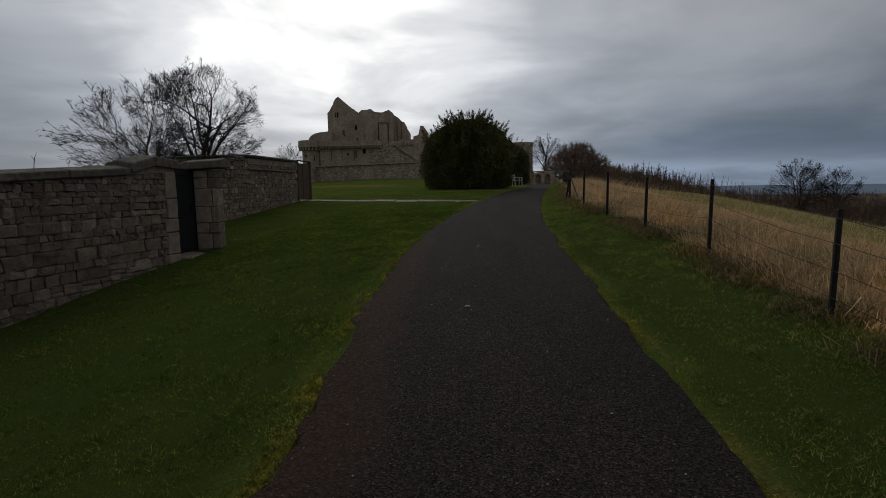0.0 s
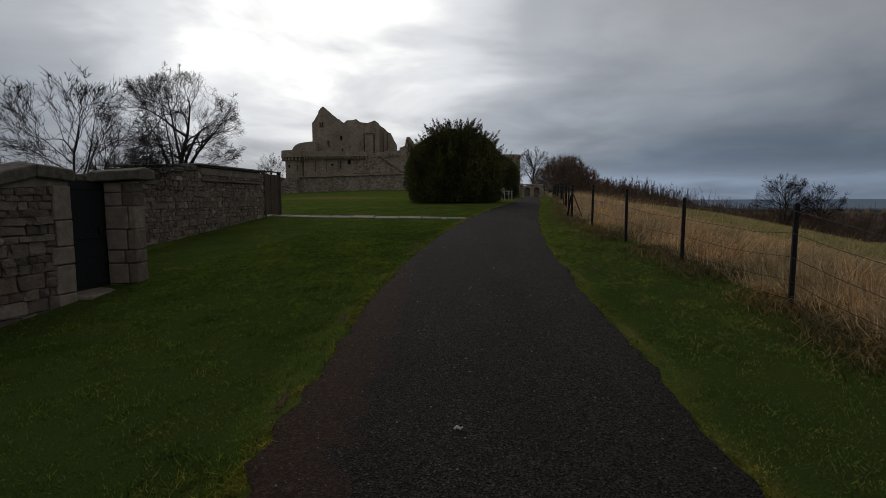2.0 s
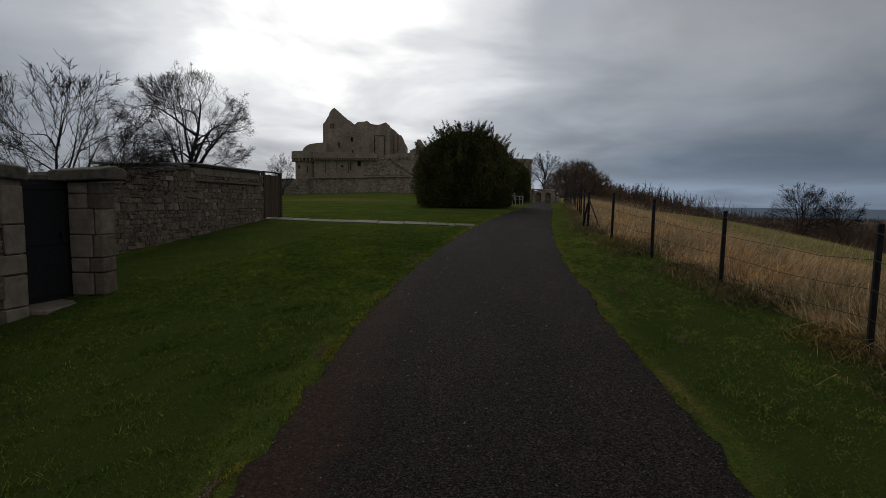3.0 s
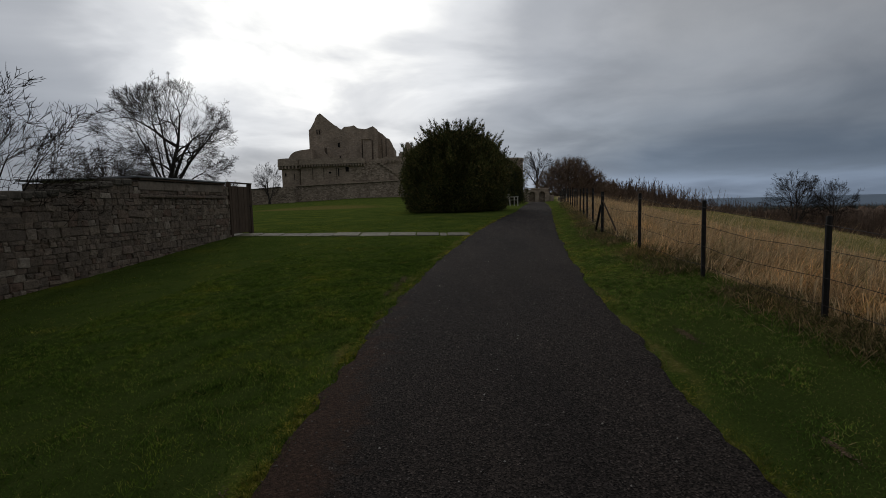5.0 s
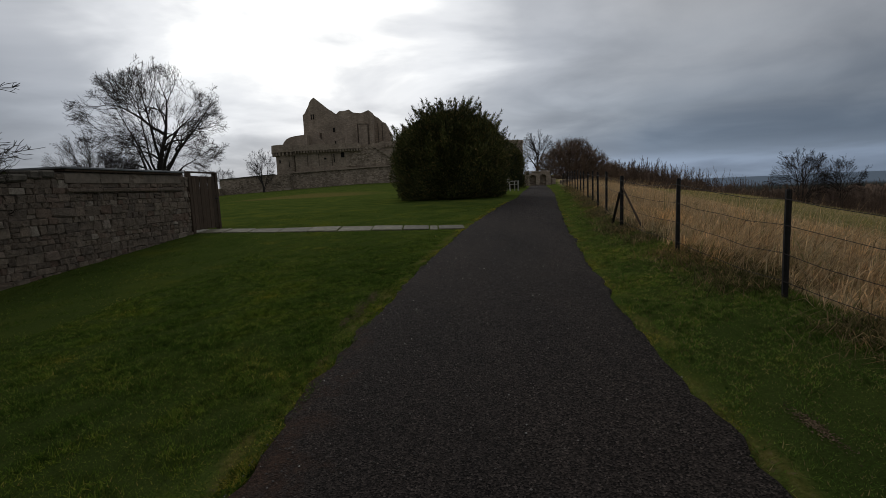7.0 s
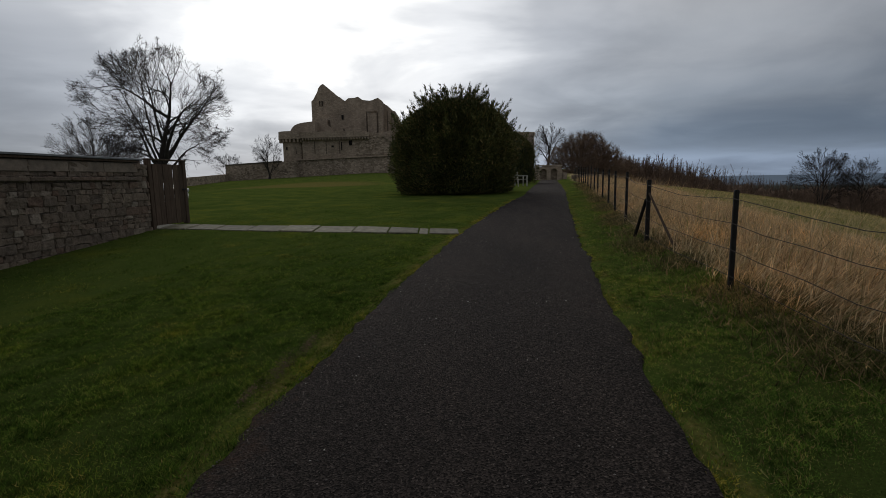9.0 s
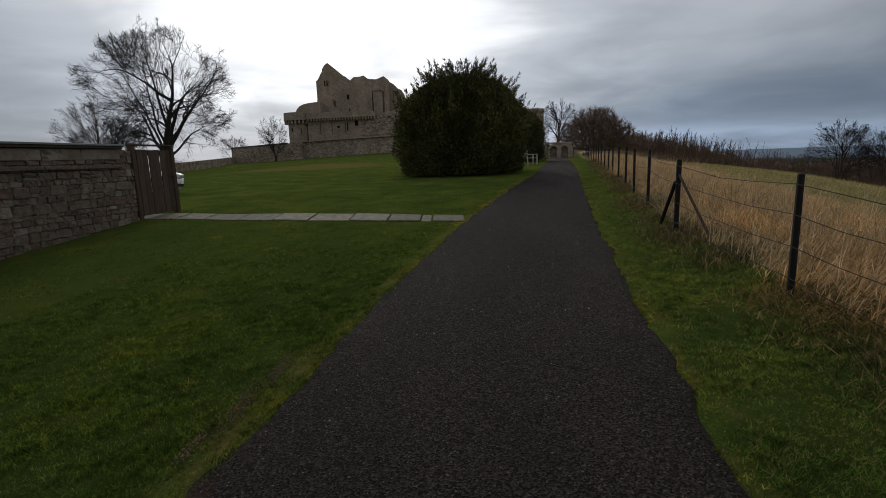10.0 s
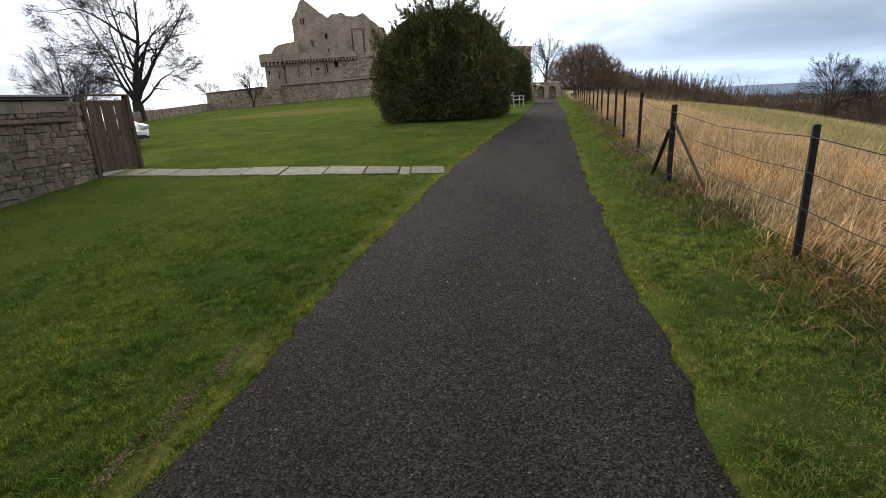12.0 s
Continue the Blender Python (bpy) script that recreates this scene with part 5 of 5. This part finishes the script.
def build_grass():
    rng = np.random.default_rng(77)

    def edges(Y):
        return np.interp(Y, EDGE_Y, EDGE_L), np.interp(Y, EDGE_Y, EDGE_R), np.interp(Y, FENCE_Y, FENCE_X)

    # lawn left of the path
    n = 680000
    close = rng.random(n) < 0.55
    Y = np.where(close, np.abs(13.6 + 2.6 * rng.normal(size=n)) + 0.3, 1.5 + 26 * rng.random(n) ** 1.25)
    xl, xr, xf = edges(Y)
    X = xl + 0.06 - rng.random(n) ** 1.35 * np.where(close, 4.2, 5.5 + np.clip(Y - 12, 0, 3))
    slab = (Y > np.interp(-X, [-1.2, 1.5, 3.6, 5.6, 7], [20.42, 21.2, 21.65, 22.2, 22.4]) + 0.03) & (Y < np.interp(-X, [-1.2, 1.5, 3.6, 5.6, 7], [21.14, 22.06, 22.5, 23.0, 23.2]) - 0.04)
    wall = (X < -5.30 + 0.265 * (Y - 10.5)) & (Y < 11.6)
    wall |= (X < -7.9 + 0.157 * (Y - 12.0)) & (Y < 22.3)
    thin = (X > np.interp(Y, EDGE_Y, EDGE_L) - 0.13 - 0.08 * np.sin(Y * 3.1)) & (rng.random(n) < 0.7)
    k = ~(slab | wall | thin)
    X, Y = X[k], Y[k]
    tuft = np.clip(np.sin(X * 7.1 + np.sin(Y * 5.3)) * np.sin(Y * 6.7 + np.sin(X * 4.1)), 0, 1)
    H = rng.uniform(0.010, 0.032, len(X)) * (1 + 0.8 * tuft)
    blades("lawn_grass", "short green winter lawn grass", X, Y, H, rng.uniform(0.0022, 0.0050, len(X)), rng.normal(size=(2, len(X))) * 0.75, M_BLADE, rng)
    # right verge, rougher
    n = 360000
    Y = np.where(rng.random(n) < 0.4, np.abs(13.8 + 2.6 * rng.normal(size=n)) + 0.3, 1.5 + 32 * rng.random(n) ** 1.3)
    xl, xr, xf = edges(Y)
    X = xr - 0.05 + rng.random(n) * (xf - xr + 0.25)
    bare = (X < xr + 0.10 + 0.07 * np.sin(Y * 2.7) + 0.05 * np.sin(Y * 7.9)) & (rng.random(n) < 0.75)
    X, Y, xf = X[~bare], Y[~bare], xf[~bare]
    n = len(X)
    tuft = np.clip(np.sin(X * 5.1 + np.sin(Y * 3.3)) * np.sin(Y * 4.7 + np.sin(X * 6.1)), 0, 1)
    H = rng.uniform(0.010, 0.028, n) * (1 + 0.7 * tuft + 1.2 * np.clip((X - xf + 0.5) / 0.5, 0, 1))
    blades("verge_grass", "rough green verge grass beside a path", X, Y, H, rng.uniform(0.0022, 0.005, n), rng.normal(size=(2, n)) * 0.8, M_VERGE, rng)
    # yellowed fringe along the asphalt
    n = 150000
    Y = 1.5 + 28 * rng.random(n) ** 1.15
    xl, xr, xf = edges(Y)
    left = rng.random(n) < 0.72
    X = np.where(left, xl - np.abs(rng.normal(size=n)) * 0.11 + 0.06, xr + np.abs(rng.normal(size=n)) * 0.12 - 0.06)
    gap = (np.sin(Y * 2.3) + np.sin(Y * 5.9 + 1) + rng.normal(size=n) * 0.5) > 0.1
    X, Y = X[gap], Y[gap]
    blades("verge_moss", "yellowed moss and thin grass along the path edge", X, Y, rng.uniform(0.008, 0.022, len(X)), rng.uniform(0.003, 0.006, len(X)), rng.normal(size=(2, len(X))) * 0.9, M_MOSS, rng)
    # tall straw beyond the fence: tufts, each bent its own way by the wind
    m = 8200
    TY = 2.5 + 52 * rng.random(m) ** 1.45
    _, _, txf = edges(TY)
    TD = 0.05 + rng.random(m) ** 1.1 * 5.0
    TX = txf + TD
    ta = 0.7 + 0.9 * np.sin(TX * 0.9 + TY * 0.5) + rng.normal(size=m) * 0.5
    tm = rng.uniform(0.4, 2.0, m)
    th = rng.uniform(0.16, 0.52, m) * np.interp(TD, [0, 0.4, 1.0, 2.6, 3.8, 5], [0.55, 0.85, 1.05, 0.9, 0.6, 0.35])
    pick = np.repeat(np.arange(m), 22)
    n = len(pick)
    X = TX[pick] + rng.normal(size=n) * 0.13
    Y = TY[pick] + rng.normal(size=n) * 0.13
    H = th[pick] * rng.uniform(0.3, 1.35, n)
    ang = ta[pick] + rng.normal(size=n) * 0.7
    mag = np.clip(tm[pick] + rng.normal(size=n) * 0.5, 0.05, 2.2)
    ok = X > np.interp(Y, FENCE_Y, FENCE_X) + 0.04
    X, Y, H, ang, mag = X[ok], Y[ok], H[ok], ang[ok], mag[ok]
    blades("straw_grass", "tall bleached winter grass bent by wind", X, Y, H, rng.uniform(0.0030, 0.0060, len(X)), np.stack([np.cos(ang) * mag, np.sin(ang) * mag * 0.8]), M_STRAW, rng, 0.45)
    # darker rank growth along the fence foot
    n = 95000
    Y = 2.5 + 40 * rng.random(n) ** 1.4
    xl, xr, xf = edges(Y)
    X = xf + rng.normal(size=n) * 0.26 + 0.1
    keep = (np.sin(Y * 1.9) + np.sin(Y * 4.3 + 2) + rng.normal(size=n) * 0.6) > -0.2
    X, Y = X[keep], Y[keep]
    blades("fence_weeds", "rank weeds and dead stems along the fence foot", X, Y, rng.uniform(0.04, 0.20, len(X)), rng.uniform(0.0025, 0.0055, len(X)), rng.normal(size=(2, len(X))) * 1.2, M_WEED, rng, 0.3)
    # seed stalks
    n = 2600
    Y = 3 + 45 * rng.random(n) ** 1.4
    xl, xr, xf = edges(Y)
    D = 0.8 + rng.random(n) * 3
    ang = rng.normal(size=n) * 0.6
    blades("seed_stalks", "thin pale seed stalks above the dry grass", xf + D, Y, rng.uniform(0.5, 0.85, n), np.full(n, 0.0028), np.stack([np.cos(ang) * 0.3, np.sin(ang) * 0.3]), M_STRAW, rng, 0.2)
    # shorter mixed sward of the open field
    n = 90000
    Y = 4 + 60 * rng.random(n) ** 1.2
    xl, xr, xf = edges(Y)
    X = xf + 2.9 + rng.random(n) ** 1.2 * 11
    blades("field_grass", "tussocky green and straw field grass", X, Y, rng.uniform(0.05, 0.15, n), rng.uniform(0.004, 0.009, n), rng.normal(size=(2, n)) * 0.7, M_FIELD, rng)


M_FIELD = blade_mat("field_sward", [(0.0, (0.1014, 0.1280, 0.0234)), (0.4, (0.2028, 0.2000, 0.0624)), (0.65, (0.3510, 0.2880, 0.1326)), (1.0, (0.5148, 0.4160, 0.2496))], 0.55)
build_grass()


def path_grit():
    """Loose pale grit on the asphalt and fallen leaf fragments."""
    rng = np.random.default_rng(9)
    n = 5200
    Y = 1.5 + 24 * rng.random(n) ** 1.2
    xl, xr = np.interp(Y, EDGE_Y, EDGE_L), np.interp(Y, EDGE_Y, EDGE_R)
    c = np.where(rng.random(n) < 0.45, rng.random(n) ** 2.2, rng.random(n))
    X = xl + 0.03 + (xr - xl - 0.06) * c
    Z = ground_z(X, Y) + 0.011 + 0.035 * (1 - (2 * (X - xl) / (xr - xl) - 1) ** 2)
    r = rng.uniform(0.003, 0.009, n)
    oct_v = np.array([(1, 0, 0), (-1, 0, 0), (0, 1, 0), (0, -1, 0), (0, 0, 0.8), (0, 0, -0.6)])
    oct_f = np.array([(0, 2, 4), (2, 1, 4), (1, 3, 4), (3, 0, 4), (2, 0, 5), (1, 2, 5), (3, 1, 5), (0, 3, 5)])
    V = np.stack([X, Y, Z], -1)[:, None] + oct_v[None] * (r[:, None, None] * rng.uniform(0.7, 1.3, (n, 6, 1)))
    F = (np.arange(n)[:, None, None] * 6 + oct_f[None]).reshape(-1)
    k = Mat("loose_grit", 0.85)
    k.color(k.ramp(k.island(), [(0.0, (0.05, 0.045, 0.042)), (0.6, (0.12, 0.105, 0.095)), (0.95, (0.2, 0.17, 0.15)), (1.0, (0.42, 0.4, 0.36))]))
    tagged(arrays_ob("path_grit", V.reshape(-1, 3), F, 3, k.m), "loose grit scattered on dark asphalt", "gravel", kind="stuff")


path_grit()


def litter_scrap():
    pale = simple("pale_scrap", (0.5, 0.49, 0.46), (0.65, 0.64, 0.6), 30, 0.8, 0.2)
    s = thing("paper_scrap", "small crumpled pale scrap lying on the asphalt", "litter", at=(0.0, 6.0, gz(0, 6) + 0.046))
    bm = tube([(-0.025, 0, 0.004), (-0.01, 0.012, 0.012), (0.012, -0.006, 0.008), (0.028, 0.008, 0.012)], [0.006, 0.011, 0.009, 0.004], 6)
    part("scrap", bm, pale, s)


litter_scrap()


def wall_weed():
    w = thing("dead_weed", "thin dead weed stem rooted in wall coping", "plant", at=(-6.10, 8.15, 1.62))
    part("stem", tube([(0, 0, 0), (0.01, 0, 0.08), (0.02, 0.01, 0.17), (0.05, 0.02, 0.24)], [0.006, 0.005, 0.004, 0.002], 5), M_BARK, w)
    part("side_shoot", tube([(0.02, 0.01, 0.12), (-0.03, 0.02, 0.19)], [0.004, 0.002], 5), M_BARK, w)


wall_weed()


def bare_soil():
    """Scuffed patches of crumbly soil at the path edge and in the verge."""
    rng = np.random.default_rng(31)
    spots = [(2.39, 10.57, 0.10), (-0.52, 13.75, 0.17), (-0.42, 14.25, 0.14), (-0.62, 13.35, 0.10), (2.3, 8.75, 0.06), (-1.1, 8.5, 0.08), (-1.2, 6.5, 0.08)]
    C, R = [], []
    for x, y, r in spots:
        n = int(4200 * r)
        p = rng.normal(size=(n, 2)) * r * np.array([0.22, 1.1])
        C.append(np.stack([x + p[:, 0], y + p[:, 1]], -1))
        R.append(rng.uniform(0.0025, 0.007, n))
    C, R = np.concatenate(C), np.concatenate(R)
    P = np.stack([C[:, 0], C[:, 1], ground_z(C[:, 0], C[:, 1]) + 0.011], -1)
    oct_v = np.array([(1, 0, 0), (-1, 0, 0), (0, 1, 0), (0, -1, 0), (0, 0, 0.5), (0, 0, -0.5)])
    oct_f = np.array([(0, 2, 4), (2, 1, 4), (1, 3, 4), (3, 0, 4), (2, 0, 5), (1, 2, 5), (3, 1, 5), (0, 3, 5)])
    V = P[:, None] + oct_v[None] * (R[:, None, None] * rng.uniform(0.6, 1.5, (len(P), 6, 1)))
    F = (np.arange(len(P))[:, None, None] * 6 + oct_f[None]).reshape(-1)
    k = Mat("crumbly_soil", 0.95, spec=0.05)
    k.color(k.ramp(k.island(), [(0.0, (0.06, 0.04, 0.024)), (0.7, (0.15, 0.105, 0.065)), (1.0, (0.27, 0.20, 0.13))]))
    tagged(arrays_ob("bare_soil", V.reshape(-1, 3), F, 3, k.m), "scuffed brown soil showing through grass", "soil", kind="stuff")


bare_soil()


def pale_tufts():
    """Bleached scuffed tufts scattered over the mown lawn."""
    rng = np.random.default_rng(53)
    cx = np.concatenate([[-3.2, -2.6, -4.1], rng.uniform(-5, -0.5, 26)])
    cy = np.concatenate([[12.7, 16.4, 15.2], rng.uniform(5, 20, 26)])
    rr = np.concatenate([[0.2, 0.2, 0.16], rng.uniform(0.05, 0.16, 26)])
    pick = np.repeat(np.arange(len(cx)), 150)
    X = cx[pick] + rng.normal(size=len(pick)) * rr[pick] * 1.3
    Y = cy[pick] + rng.normal(size=len(pick)) * rr[pick]
    ok = X < np.interp(Y, EDGE_Y, EDGE_L) - 0.1
    X, Y = X[ok], Y[ok]
    blades("pale_tufts", "bleached tufts in a mown lawn", X, Y, rng.uniform(0.02, 0.045, len(X)), rng.uniform(0.002, 0.0045, len(X)), rng.normal(size=(2, len(X))) * 0.9, M_MOSS, rng)


pale_tufts()


for ob in list(scene.objects):
    for kind_name, group_name in (("oak_tree", "field trees"), ("beech_tree", "trees behind the fence"), ("shrub_tree", "trees behind the garden wall"), ("yew_tree", "yews on the lawn")):
        if ob.parent is None and ob.name.startswith(kind_name):
            tagged(ob, group=group_name)
